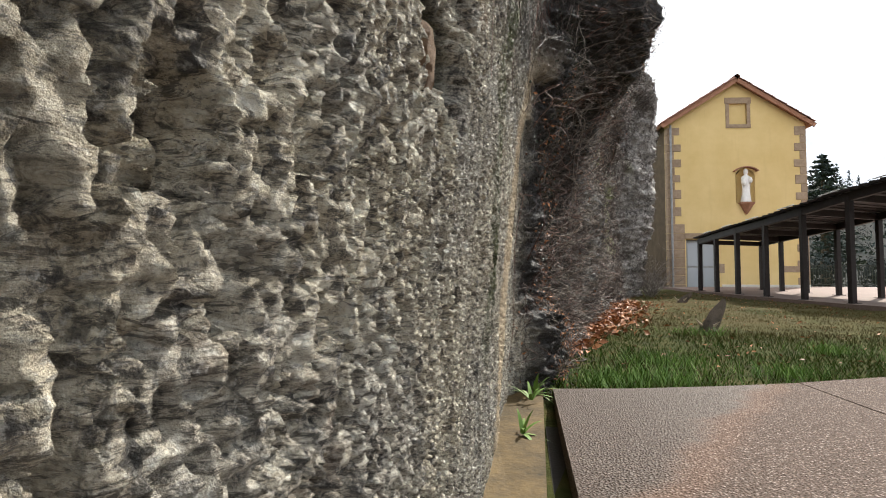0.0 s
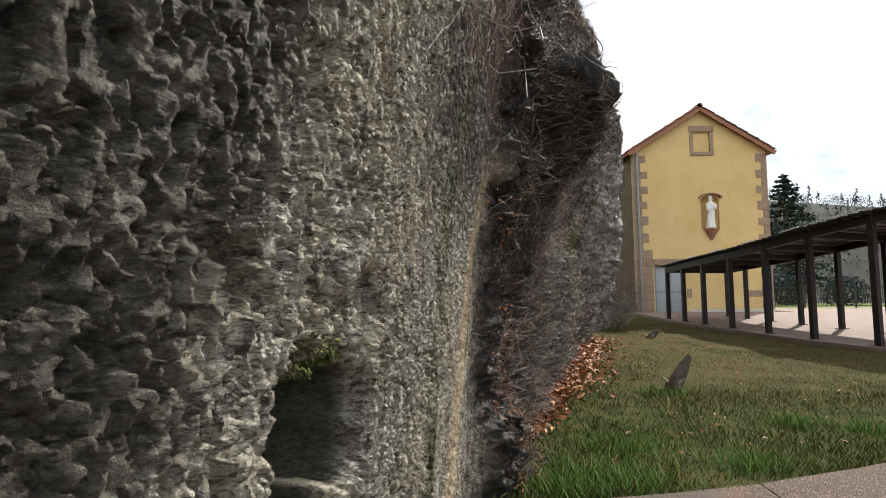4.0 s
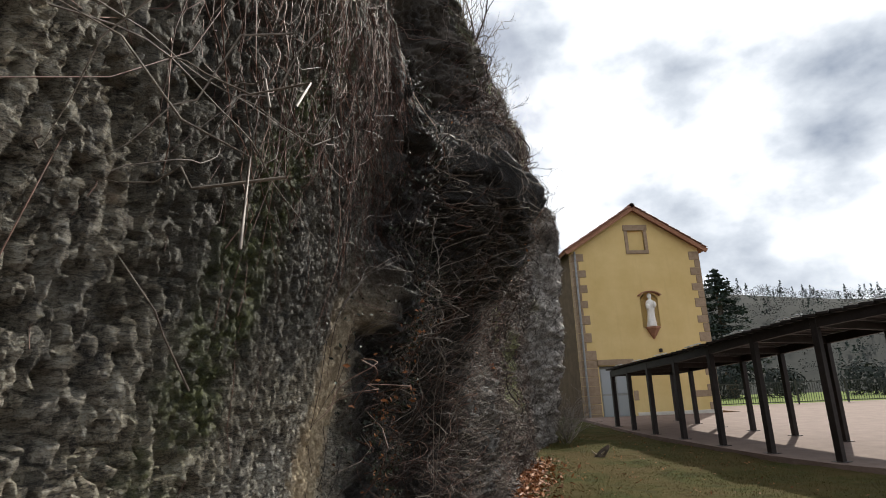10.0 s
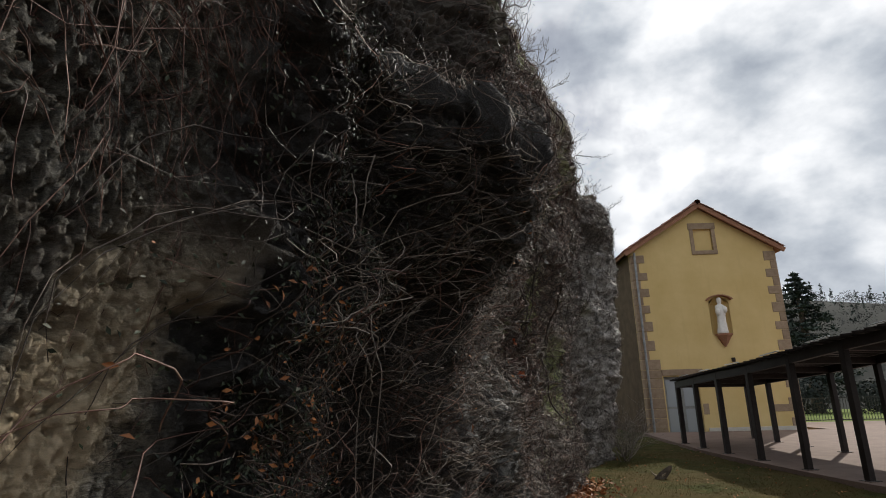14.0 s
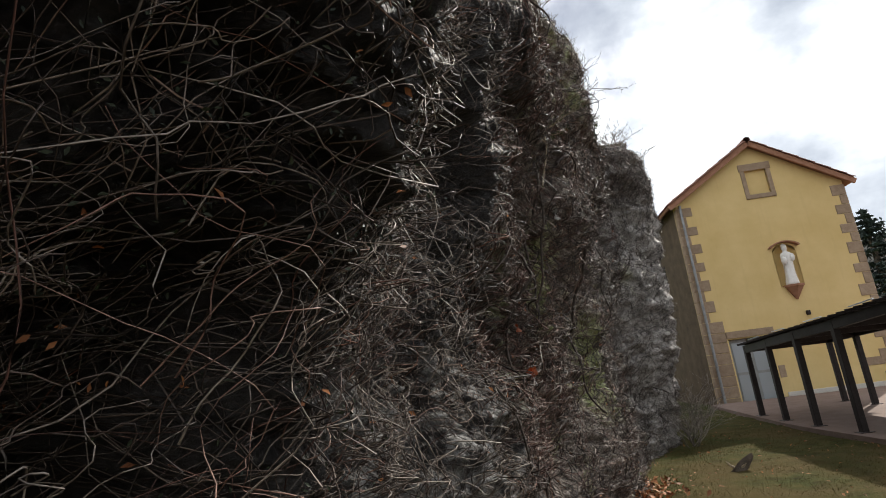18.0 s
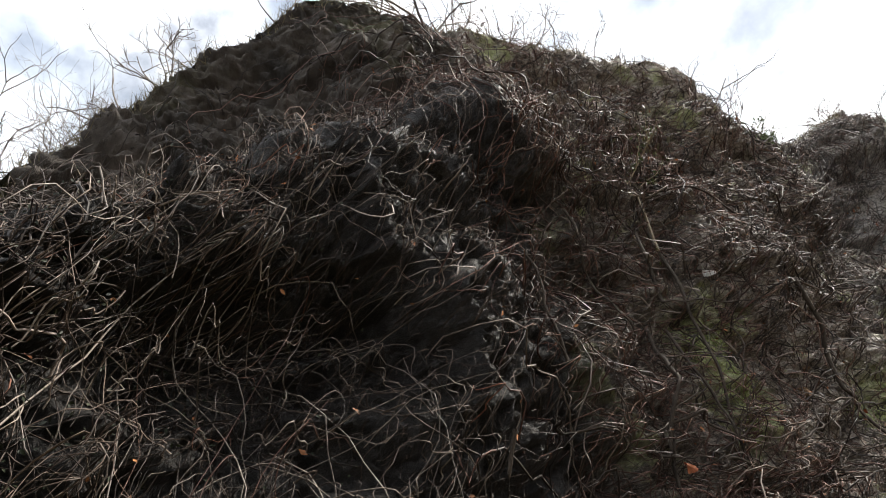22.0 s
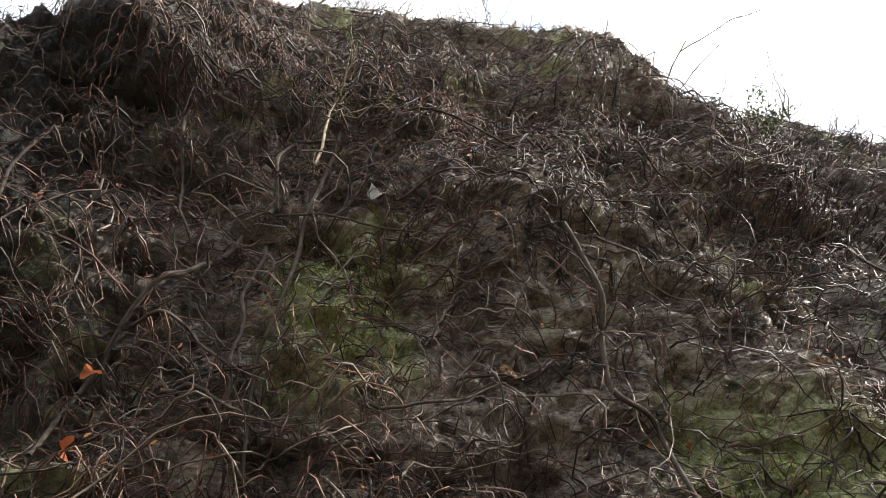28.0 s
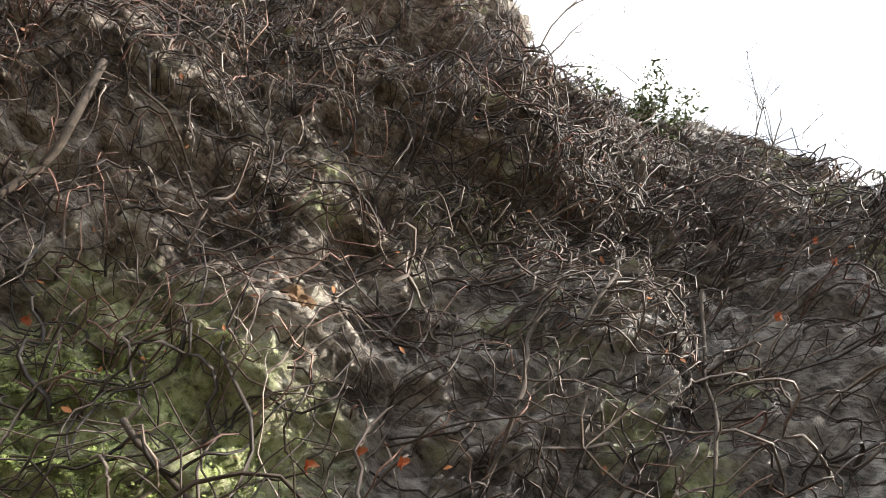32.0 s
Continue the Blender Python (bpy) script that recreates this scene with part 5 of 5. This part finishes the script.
# ---- countable single things on the cliff ----
def stem(name, path, r0, r1, mat, label, category="stem", group="", sides=7, lift=0.05, twigs=0):
    """One thick woody stem that follows the rock through the given stations and heights (s, v), with side twigs as parts."""
    k = 6 * len(path)
    u = np.linspace(0, 1, k)
    ps = np.interp(u, np.linspace(0, 1, len(path)), [p[0] for p in path])
    pv = np.interp(u, np.linspace(0, 1, len(path)), [p[1] for p in path])
    ker = np.array([1, 2, 3, 2, 1]) / 9
    sm = lambda a: np.convolve(np.pad(a, 2, mode="edge"), ker, "valid")
    pts = cliff_surface(sm(ps), sm(pv), lift + 0.05 * np.sin(u * 7 + path[0][0]))
    pts = np.stack([sm(sm(pts[:, c])) for c in range(3)], -1)
    pts += 0.02 * np.stack([vnoise(u * 9, u * 0 + c, int(path[0][0] * 10) + c) for c in range(3)], -1)
    vs, qs = tube(pts, np.linspace(r0, r1, k), sides)
    ob = tagged(new(name, mesh_of(name, vs, qs, mat, True)), label, category, group)
    for j in range(twigs):
        i = int(rng.integers(2, k - 3))
        d = tilted(1, (0.5, rng.uniform(-1, 1), rng.uniform(-0.6, 0.8)), 0.4)[0] * rng.uniform(0.2, 0.5)
        q = pts[i] + d[None] * np.linspace(0, 1, 6)[:, None] + 0.03 * rng.normal(0, 1, (6, 3)) * np.linspace(0, 1, 6)[:, None]
        vs, qs = tube(q, np.linspace(r1 * 0.6, 0.0025, 6), 4)
        under(new("twig", mesh_of("twig", vs, qs, mat, True)), ob)
    return ob


STEMS = [  # stations and metres above the ground that each stem runs through, and its thickness
    ([(17.35, 3.78), (17.34, 4), (17.29, 4.31), (17.35, 4.43), (17.44, 4.5), (17.63, 4.51)], 0.016),
    ([(17.62, 4.79), (17.57, 3.94), (17.56, 3.39), (17.52, 2.98), (17.57, 2.09)], 0.016),
    ([(17.25, 3.72), (17.08, 3.33), (16.83, 3.07), (16.7, 2.13)], 0.020),
    ([(16.84, 2.53), (16.83, 2.93), (16.95, 2.95), (17.16, 2.94), (17.39, 2.76), (17.45, 2.8)], 0.012),
    ([(17.32, 3.84), (17.83, 3.77), (18.54, 3.75)], 0.009),
    ([(16.59, 4.68), (16.78, 3.86), (16.99, 3.52)], 0.013),
    ([(16.04, 3.3), (15.95, 3.8), (16.01, 4.2)], 0.012),
    ([(19.11, 3.99), (19.4, 3.5), (19.41, 3.12), (19.44, 2.84), (19.77, 2.79), (19.8, 2.2), (20, 1.4)], 0.024),
    ([(18.06, 2.66), (18.52, 2.68), (19.17, 3.07)], 0.010),
    ([(17.11, 2.62), (17.24, 2.65), (17.39, 2.62), (17.73, 2.49)], 0.012),
    ([(17.38, 3.7), (17.35, 3.15), (17.4, 2.89), (17.41, 2.29)], 0.014),
    ([(18.02, 3.96), (18.18, 4.04), (18.62, 4.28), (18.82, 4.25)], 0.010),
    ([(18.47, 2.28), (18.61, 2.45), (18.83, 2.55)], 0.010),
    ([(15.67, 3.01), (16.08, 2.98), (16.35, 2.94)], 0.010),
    ([(21.18, 4.28), (21.43, 4.22), (21.63, 4.19)], 0.012),
    ([(22.17, 4.75), (22.11, 4.04), (22.01, 3.45)], 0.012),
    ([(21.84, 4.04), (21.85, 3.68), (21.88, 3.36), (21.94, 3.23), (21.94, 2.74)], 0.015),
    ([(19.86, 4.42), (20.34, 3.63)], 0.010),
    ([(19.77, 4.99), (20.09, 4.75), (20.48, 4.27)], 0.010),
    ([(17.68, 4.89), (18.13, 4.82), (18.89, 4.58), (19.61, 4.7)], 0.011),
    ([(22.6, 4.55), (22.7, 3.75), (22.9, 2.75)], 0.012),
    ([(15.3, 3.13), (15.2, 2.13), (15.5, 1.13)], 0.012),
    ([(12.6, 2.38), (12.9, 2.43), (13.4, 2.58)], 0.006),
    ([(20.74, 2.46), (21.07, 2.31), (21.68, 2.49)], 0.012),
    ([(15, 2.13), (15.6, 2.03), (16.4, 2.18)], 0.010),
]
for path_, r_ in STEMS:
    stem("creeper_stem", [(a, height_of(a, b)) for a, b in path_], r_, r_ * 0.55, STEM, "thick grey-brown old creeper stem clinging to the rock", "creeper", "old creeper stems", lift=0.13, twigs=5)
PALE_STEMS = [
    ([(8.14, 2.5), (8.21, 2.35), (8.36, 2.29), (8.56, 2.33), (8.79, 2.36), (9.31, 2.4), (9.9, 2.3)], 0.0022),
    ([(8.23, 2.5), (8.32, 2.36), (8.46, 2.32), (8.9, 2.42), (9.6, 2.55)], 0.0016),
    ([(8.65, 2.13), (8.86, 2.17), (9.16, 2.33)], 0.0016),
    ([(10.6, 2.5), (11.2, 2.45), (11.8, 2.5), (12.5, 2.65)], 0.0028),
]
for path_, r_ in PALE_STEMS:
    stem("creeper_stem", [(a, height_of(a, b)) for a, b in path_], r_, r_ * 0.5, BARE, "pale thin creeper stem running across the bare rock", "creeper", "old creeper stems", lift=0.03, twigs=5)
# loops of pale stems that hang free in front of the hollow
HANGING = [
    ([(-5.86, 11.19, 2.72), (-5.82, 11.13, 2.52), (-5.82, 11.11, 2.43), (-5.87, 11.12, 2.37)], 0.0033),
    ([(-5.82, 11.41, 2.9), (-5.87, 11.42, 2.67), (-5.91, 11.52, 2.5), (-5.89, 11.55, 2.3), (-5.84, 11.51, 2.12), (-5.81, 11.51, 1.97), (-5.83, 11.56, 1.82), (-5.9, 11.7, 1.2)], 0.0036),
    ([(-5.91, 11.53, 2.43), (-5.89, 11.52, 2.47), (-5.84, 11.51, 2.48), (-5.81, 11.53, 2.46), (-5.84, 11.63, 2.45), (-5.89, 11.85, 2.5), (-5.91, 11.77, 2.44), (-5.87, 11.58, 2.32), (-5.82, 11.48, 2.28)], 0.0027),
    ([(-5.83, 11.38, 2.21), (-5.81, 11.45, 2.27), (-5.84, 11.68, 2.43), (-5.89, 11.88, 2.53)], 0.0029),
    ([(-5.85, 11.16, 2.17), (-5.9, 11.3, 2.16), (-5.91, 11.36, 2.16), (-5.86, 11.43, 2.15), (-5.82, 11.46, 2.11), (-5.82, 11.49, 2.08), (-5.86, 11.57, 1.95)], 0.0036),
    ([(-5.9, 11.44, 2.15), (-5.86, 11.34, 2.07), (-5.81, 11.29, 2.0), (-5.82, 11.32, 1.95), (-5.87, 11.4, 1.87), (-5.9, 11.5, 1.3)], 0.0029),
    ([(-5.81, 11.29, 1.99), (-5.82, 11.42, 1.91), (-5.87, 11.59, 1.83)], 0.0033),
    ([(-5.9, 11.15, 2.2), (-5.88, 11.19, 2.12), (-5.91, 11.28, 2.06), (-5.89, 11.35, 1.99)], 0.0033),
    ([(-5.88, 11.92, 2.12), (-5.83, 11.67, 2.1), (-5.81, 11.57, 2.05)], 0.0023),
    ([(-5.81, 11.7, 2.44), (-5.85, 11.67, 2.38), (-5.9, 11.73, 2.31), (-5.91, 11.64, 2.27)], 0.0023),
    ([(-6.05, 11.67, 3.06), (-6.05, 12.03, 2.87), (-6.01, 12.13, 2.84), (-5.96, 12.45, 3.07)], 0.0026),
    ([(-6.0, 12.34, 3.26), (-5.96, 12.66, 3.47), (-5.98, 12.77, 3.67), (-6.03, 12.63, 3.75)], 0.0033),
]
for pts_, r_ in HANGING:
    p_ = np.array(pts_)
    u_ = np.linspace(0, 1, 36)
    q_ = np.stack([np.interp(u_, np.linspace(0, 1, len(p_)), p_[:, c]) for c in range(3)], -1)
    for _ in range(3):
        q_[1:-1] = (q_[:-2] + 2 * q_[1:-1] + q_[2:]) / 4
    q_ += 0.008 * np.stack([vnoise(u_ * 14, u_ * 0 + c, int(r_ * 9000) + c) for c in range(3)], -1)
    vs, qs = tube(q_, np.linspace(r_, r_ * 0.6, 36), 6)
    tagged(new("hanging_stem", mesh_of("hanging_stem", vs, qs, BARE, True)), "pale bare creeper stem hanging free before the hollow", "creeper", "hanging stems")

# broken branch stub over the ledge
vs, qs = tube([(-6.2, 10.9, 3.23), (-6.08, 10.93, 3.33), (-5.96, 10.98, 3.36), (-5.86, 11.05, 3.32)], [0.03, 0.034, 0.03, 0.022], 8)
tagged(new("branch_stub", mesh_of("branch_stub", vs, qs, WOOD, True)), "dark broken branch stub jutting from the rock ledge", "branch")


def boulder(at, size, mat, label, seed, name="stone", rough=1.0):
    bm = bmesh.new()
    bmesh.ops.create_icosphere(bm, subdivisions=3, radius=1.0)
    for vtx in bm.verts:
        d = noise.noise(vtx.co * 1.5 + Vector((seed, 0, 0))) * 0.5 + noise.noise(vtx.co * 3.7 + Vector((0, seed, 0))) * 0.35 + noise.noise(vtx.co * 8.0) * 0.15
        vtx.co *= 1 + d * rough
        vtx.co = Vector((round(vtx.co.x * 2.5) / 2.5 * 0.35 + vtx.co.x * 0.65, vtx.co.y, round(vtx.co.z * 2) / 2 * 0.35 + vtx.co.z * 0.65))
    me = bpy.data.meshes.new(name)
    bm.to_mesh(me)
    bm.free()
    me.materials.append(mat)
    o = new(name, me)
    o.matrix_world = pose(*at, seed * 20, seed * 35, seed * 50) @ Matrix.Diagonal((*size, 1))
    return tagged(o, label, "stone")


def on_rock(s, z, lift=0.0):
    return on_cliff(s, height_of(s, z), lift)


def on_cliff(s, v, lift=0.0):
    return [float(c) for c in cliff_surface(np.array([s]), np.array([v]), lift)[0]]


boulder(on_rock(18.85, 2.95, -0.05), (0.06, 0.09, 0.05), ORANGE_ROCK, "orange-brown angular stone in the rock face", 1)
boulder(on_rock(19.17, 3.15, -0.06), (0.08, 0.12, 0.07), ORANGE_ROCK, "orange-brown angular stone in the rock face", 2)
boulder(on_rock(20.9, 3.18, -0.05), (0.06, 0.09, 0.08), ORANGE_ROCK, "pale orange stone in the rock face", 3)
boulder(on_rock(7.53, 1.03, -0.012), (0.026, 0.038, 0.052), ORANGE_ROCK, "rough orange-brown stone wedged beside the hollow", 0, rough=0.45)
boulder(on_rock(15.08, 4.86, 0.0), (0.05, 0.15, 0.015), PALE_ROCK, "pale flat stone on the ledge lip", 7)


def big_leaf(at, size, mat, label, rz):
    """One lobed, curled leaf."""
    bm = bmesh.new()
    c = bm.verts.new((0, 0, 0))
    ring = []
    for k in range(18):
        a = 2 * math.pi * k / 18
        r = size * (0.65 + 0.35 * abs(math.cos(2.5 * a)))
        ring.append(bm.verts.new((r * math.cos(a), r * math.sin(a), 0.35 * size * math.sin(a * 2) + 0.2 * size * math.cos(3 * a))))
    for k in range(18):
        bm.faces.new((c, ring[k], ring[(k + 1) % 18]))
    bmesh.ops.solidify(bm, geom=bm.faces[:], thickness=0.002)
    me = bpy.data.meshes.new("leaf")
    bm.to_mesh(me)
    bm.free()
    me.materials.append(mat)
    o = new("leaf", me)
    o.matrix_world = pose(*at, 20, 65, rz)
    return tagged(o, label, "leaf", "single leaves in the creepers")


PALE_LEAF = speckled("pale_dead_leaf", (0.40, 0.39, 0.36), (0.60, 0.58, 0.54), 20.0, 0.7)
big_leaf((-5.17, 16.79, 2.62), 0.05, BRIGHT_LEAF, "bright orange dead leaf caught in the creepers", 10)
big_leaf((-4.82, 16.24, 5.2), 0.07, BRIGHT_LEAF, "bright orange dead leaf caught on the ledge", 40)
big_leaf((-4.74, 16.7, 5.02), 0.05, BRIGHT_LEAF, "small orange dead leaf on the ledge", 70)
big_leaf((-4.6, 17.93, 4.0), 0.09, PALE_LEAF, "large pale grey lobed dead leaf", 15)
big_leaf((-5.1, 16.85, 2.2), 0.055, BRIGHT_LEAF, "bright orange dead leaf hanging in the creepers", 120)
for s_, v_ in ((23.2, 5.3), (23.25, 4.95), (22.95, 4.3), (21.65, 2.8), (21.37, 2.62), (21.5, 2.75), (19.95, 2.65)):
    big_leaf(on_rock(s_, v_, 0.16), 0.028, BRIGHT_LEAF, "orange-red withered leaf hanging in the creepers", s_ * 40)


# ---- bare shrubs and bushes on the brow ----
def shrub(at, height, seed, label, spread=0.55, stems=7, mat=None, name="shrub", depth=3, slim=1.0):
    t = thing(name, at, label, "shrub", "bare shrubs on the clifftop" if name == "shrub" else "")
    r = np.random.default_rng(seed)
    lines, rads = [], []

    def grow(p, d, ln, rad, level):
        k = 7
        pts = [p]
        for _ in range(k - 1):
            d = d + r.normal(0, 0.16, 3)
            d[2] += 0.03
            d /= np.linalg.norm(d)
            pts.append(pts[-1] + d * ln / (k - 1))
        lines.append(np.array(pts))
        rads.append(np.linspace(rad, rad * 0.45, k))
        if level < depth:
            for _ in range(int(r.integers(2, 4))):
                i = int(r.integers(2, k))
                nd = d + r.normal(0, 0.55, 3)
                nd[2] = abs(nd[2]) * 0.8 + 0.1
                grow(pts[i], nd / np.linalg.norm(nd), ln * r.uniform(0.45, 0.75), max(rad * 0.6, 0.0032 * slim), level + 1)

    for _ in range(stems):
        d = np.array([r.normal(0, spread), r.normal(0, spread), 1.0])
        grow(np.array([r.normal(0, 0.06), r.normal(0, 0.06), 0]), d / np.linalg.norm(d), height * r.uniform(0.5, 0.75), (0.006 + 0.006 * height) * slim, 0)
    ln = np.array(lines)
    vs, qs = tubes(ln, np.array(rads), 3)
    under(new("crown", quick_mesh("crown", vs, qs, mat or BARE, True)), t)
    return t, ln


def brow_at(s, back=0.1):
    p = cliff_surface(np.array([s]), np.array([5.0 + back]))[0]
    return (float(p[0]), float(p[1]), float(p[2]) - 0.08)


i = 0
for s_, h_, n_ in ((15.5, 0.7, 5), (15.9, 0.8, 5), (16.4, 1.3, 5), (16.8, 2.2, 4), (17.0, 2.0, 3), (17.2, 1.2, 6), (17.5, 0.8, 6), (17.8, 0.9, 6), (18.1, 0.8, 6), (18.5, 0.9, 6), (18.8, 0.7, 5), (19.1, 0.7, 5), (19.5, 0.6, 5), (19.9, 0.5, 5), (20.3, 0.45, 5),
                   (20.9, 1.9, 3), (22.2, 1.4, 6), (23.2, 1.2, 7), (23.8, 1.0, 7), (24.3, 0.9, 7), (24.9, 0.8, 6), (25.5, 0.8, 6), (26.2, 0.8, 6), (14.9, 0.6, 5), (14.4, 0.8, 5), (14.0, 1.0, 5), (13.4, 1.3, 6), (13.0, 1.2, 6), (12.6, 1.2, 6)):
    shrub(brow_at(s_, 0.06 + 0.05 * (i % 3)), h_, 100 + i, "bare grey-brown shrub on the cliff edge", stems=n_)
    i += 1
for k in range(14):
    shrub(brow_at(12.2 + 2.0 * k / 13, float(rng.uniform(0.3, 0.9))), rng.uniform(1.1, 1.7), 300 + k, "bare brown thicket on the slope behind the gully", stems=9, slim=0.4)
for s_, v_, h_ in ((12.0, 4.2, 0.5), (12.8, 4.1, 0.45), (26.3, 4.4, 0.7), (26.6, 3.2, 0.6), (26.9, 2.0, 0.5)):
    shrub(on_cliff(s_, v_, 0.0), h_, 400 + int(s_ * 10), "bare scrub rooted in the rock", stems=5)
# dead brushwood at the corner of the cliff by the house
for k, (x_, y_) in enumerate(((-2.35, 25.4), (-2.1, 26.6), (-1.9, 27.8), (-1.5, 29.0))):
    shrub((x_, y_, float(ground_z(x_, y_)) - 0.03), 1.2, 500 + k, "bare brushwood between the cliff and the house", stems=10, spread=0.8)
bush, ln = shrub((-3.98, 21.75, 6.2), 0.75, 77, "green broom bush in the notch of the brow", stems=16, spread=0.6, name="bush")
c = ln.reshape(-1, 3)
c = c[rng.integers(0, len(c), 5200)] + rng.normal(0, 0.035, (5200, 3))
lf = leaf_cards(c, tilted(5200, (0, 0, 0.2), 1.0), rng.uniform(0.012, 0.03, 5200), BROOM, "foliage", "fine green broom shoots", "")
under(lf, bush)
# tall pale green-tipped shoot in front of the ledge
shoot, ln = shrub(on_cliff(17.55, 2.75, 0.05), 1.5, 78, "tall yellowish shoot growing up in front of the rock", stems=3, spread=0.15, mat=PALE_WOOD, name="sapling", depth=2)
c = ln.reshape(-1, 3)
c = c[rng.integers(0, len(c), 700)] + rng.normal(0, 0.03, (700, 3))
under(leaf_cards(c, tilted(700, (0, 0, 0.2), 1.0), rng.uniform(0.010, 0.022, 700), BROOM, "foliage", "sparse small green leaves", ""), shoot)
# dry grass fringe along the brow
s = rng.uniform(11.0, 27.0, 9000)
p = cliff_surface(s, 5.0 + rng.uniform(-0.05, 0.12, 9000))
d = tilted(9000, (0.3, 0, 0.6), 0.5)
h = rng.uniform(0.06, 0.2, 9000)[:, None]
sd = np.cross(d, rng.normal(0, 1, (9000, 3)))
sd = sd / np.linalg.norm(sd, axis=1, keepdims=True) * 0.004
vv = np.stack([p - sd, p + sd, p + d * h], 1).reshape(-1, 3)
tagged(new("dry_grass", quick_mesh("dry_grass", vv, np.arange(27000).reshape(-1, 3), make_leafy("dry_brow_grass", (0.10, 0.085, 0.045), (0.28, 0.24, 0.15)))), "dry grass fringe on the cliff edge", "grass", kind="stuff")

# ---- distance: meadow bushes, cedar, wooded hills ----
def crown_cards(centre, radius, n, size, flat=0.6):
    d = rng.normal(0, 1, (n, 3))
    d /= np.linalg.norm(d, axis=1, keepdims=True)
    r = rng.uniform(0.3, 1.0, n)[:, None] ** 0.5
    return np.array(centre)[None] + d * r * np.array(radius)[None], d


def tree(at, h, label, name="tree"):
    t = thing(name, at, label, "tree")
    vs, qs = tube([(0, 0, 0), (0.1, 0, h * 0.5), (0.0, 0.05, h)], [0.045 * h, 0.03 * h, 0.004 * h], 8)
    under(new("trunk", mesh_of("trunk", vs, qs, WOOD, True)), t)
    cs, ns = [], []
    for k in range(26):
        u = k / 25
        z = h * (0.15 + 0.85 * u)
        reach = h * 0.30 * (1 - u) ** 0.7 + 0.15
        for j in range(6):
            a = rng.uniform(0, 6.28)
            for q in np.linspace(0.25, 1.0, 6):
                m = 7
                cs.append(np.array([reach * q * math.cos(a), reach * q * math.sin(a), z - 0.10 * reach * q]) + rng.normal(0, 0.10 + 0.05 * reach, (m, 3)) * np.array([1, 1, 0.35]))
                ns.append(tilted(m, (0, 0, 1), 0.5))
    cs, ns = np.concatenate(cs), np.concatenate(ns)
    under(leaf_cards(cs, ns, rng.uniform(0.12, 0.30, len(cs)) * h / 12, CONIFER, "crown", "layered dark needles", ""), t)
    return t


tree((22.2, 65.5, 0.4), 12.6, "dark layered cedar standing behind the house", "cedar_tree")


def hillside(name, x0, y0, x1, y1, depth, top0, top1, label):
    """A wooded hill whose crest runs between two points."""
    nx, ny = 50, 14
    v = []
    for i in range(nx):
        u = i / (nx - 1)
        for j in range(ny):
            w = j / (ny - 1)
            top = top0 * (1 - u) + top1 * u + 2.0 * math.sin(7 * u) + 1.2 * math.sin(17 * u + 1)
            z = -2 + (top + 2) * math.sin(w * math.pi / 2) ** 1.2
            v.append((x0 + (x1 - x0) * u - depth * (1 - w) * 0.42, y0 + (y1 - y0) * u - depth * (1 - w) * 0.9, z))
    q = [(i * ny + j, (i + 1) * ny + j, (i + 1) * ny + j + 1, i * ny + j + 1) for i in range(nx - 1) for j in range(ny - 1)]
    tagged(new(name, mesh_of(name, v, q, HILL, True)), label, "hill", kind="structure")
    return np.array(v).reshape(nx, ny, 3)


grid = hillside("backdrop", -40, 215, 210, 120, 90, 30.0, 20.0, "wooded hill across the valley")


def far_wood(name, grid, n, mat, h0, h1, slim, label, cards):
    i = rng.uniform(0, grid.shape[0] - 1.01, n)
    j = rng.uniform(1.5, grid.shape[1] - 1.01, n)
    p = grid[i.astype(int), j.astype(int)] + rng.normal(0, 1.5, (n, 3)) * np.array([1, 1, 0])
    cs, ns, sz = [], [], []
    for k in range(n):
        h = rng.uniform(h0, h1)
        u = rng.uniform(0, 1, cards) ** 0.8
        reach = h * slim * (1 - u if slim < 0.25 else np.sqrt(np.clip(1 - (2 * u - 1) ** 2, 0, 1)))
        a = rng.uniform(0, 6.28, cards)
        q = rng.uniform(0.3, 1, cards)
        cs.append(p[k] + np.stack([reach * q * np.cos(a), reach * q * np.sin(a), h * (0.1 + 0.9 * u)], -1))
        ns.append(tilted(cards, (0, -0.3, 0.6), 0.7))
        sz.append(rng.uniform(0.5, 1.0, cards) * h * 0.10)
    return leaf_cards(np.concatenate(cs), np.concatenate(ns), np.concatenate(sz), mat, name, label, "wood")


far_wood("conifer_wood", grid, 420, CONIFER, 2.5, 4.5, 0.24, "dark conifers on the far hill", 40)
far_wood("bare_wood", grid, 1700, BARE_WOOD, 1.4, 2.6, 0.7, "grey-brown leafless wood on the far hill", 22)
far_wood("mixed_wood", grid, 1800, FOREST, 1.4, 2.6, 0.7, "dark green undergrowth on the far hill", 22)
for k, (x_, y_, r_) in enumerate(((20, 62, 2.4), (24, 60, 2.0), (16, 60, 1.8), (30, 58, 2.2), (37, 55, 2.0), (28, 52, 1.2), (34, 47, 1.4))):
    t = thing("meadow_bush", (x_, y_, 0.2), "dark evergreen bush at the edge of the meadow", "bush", "meadow bushes")
    cs, ns = crown_cards((0, 0, r_ * 0.7), (r_, r_, r_ * 0.8), 900, 0.2)
    under(leaf_cards(cs, ns, rng.uniform(0.12, 0.25, 900), FOREST, "foliage", "", ""), t)
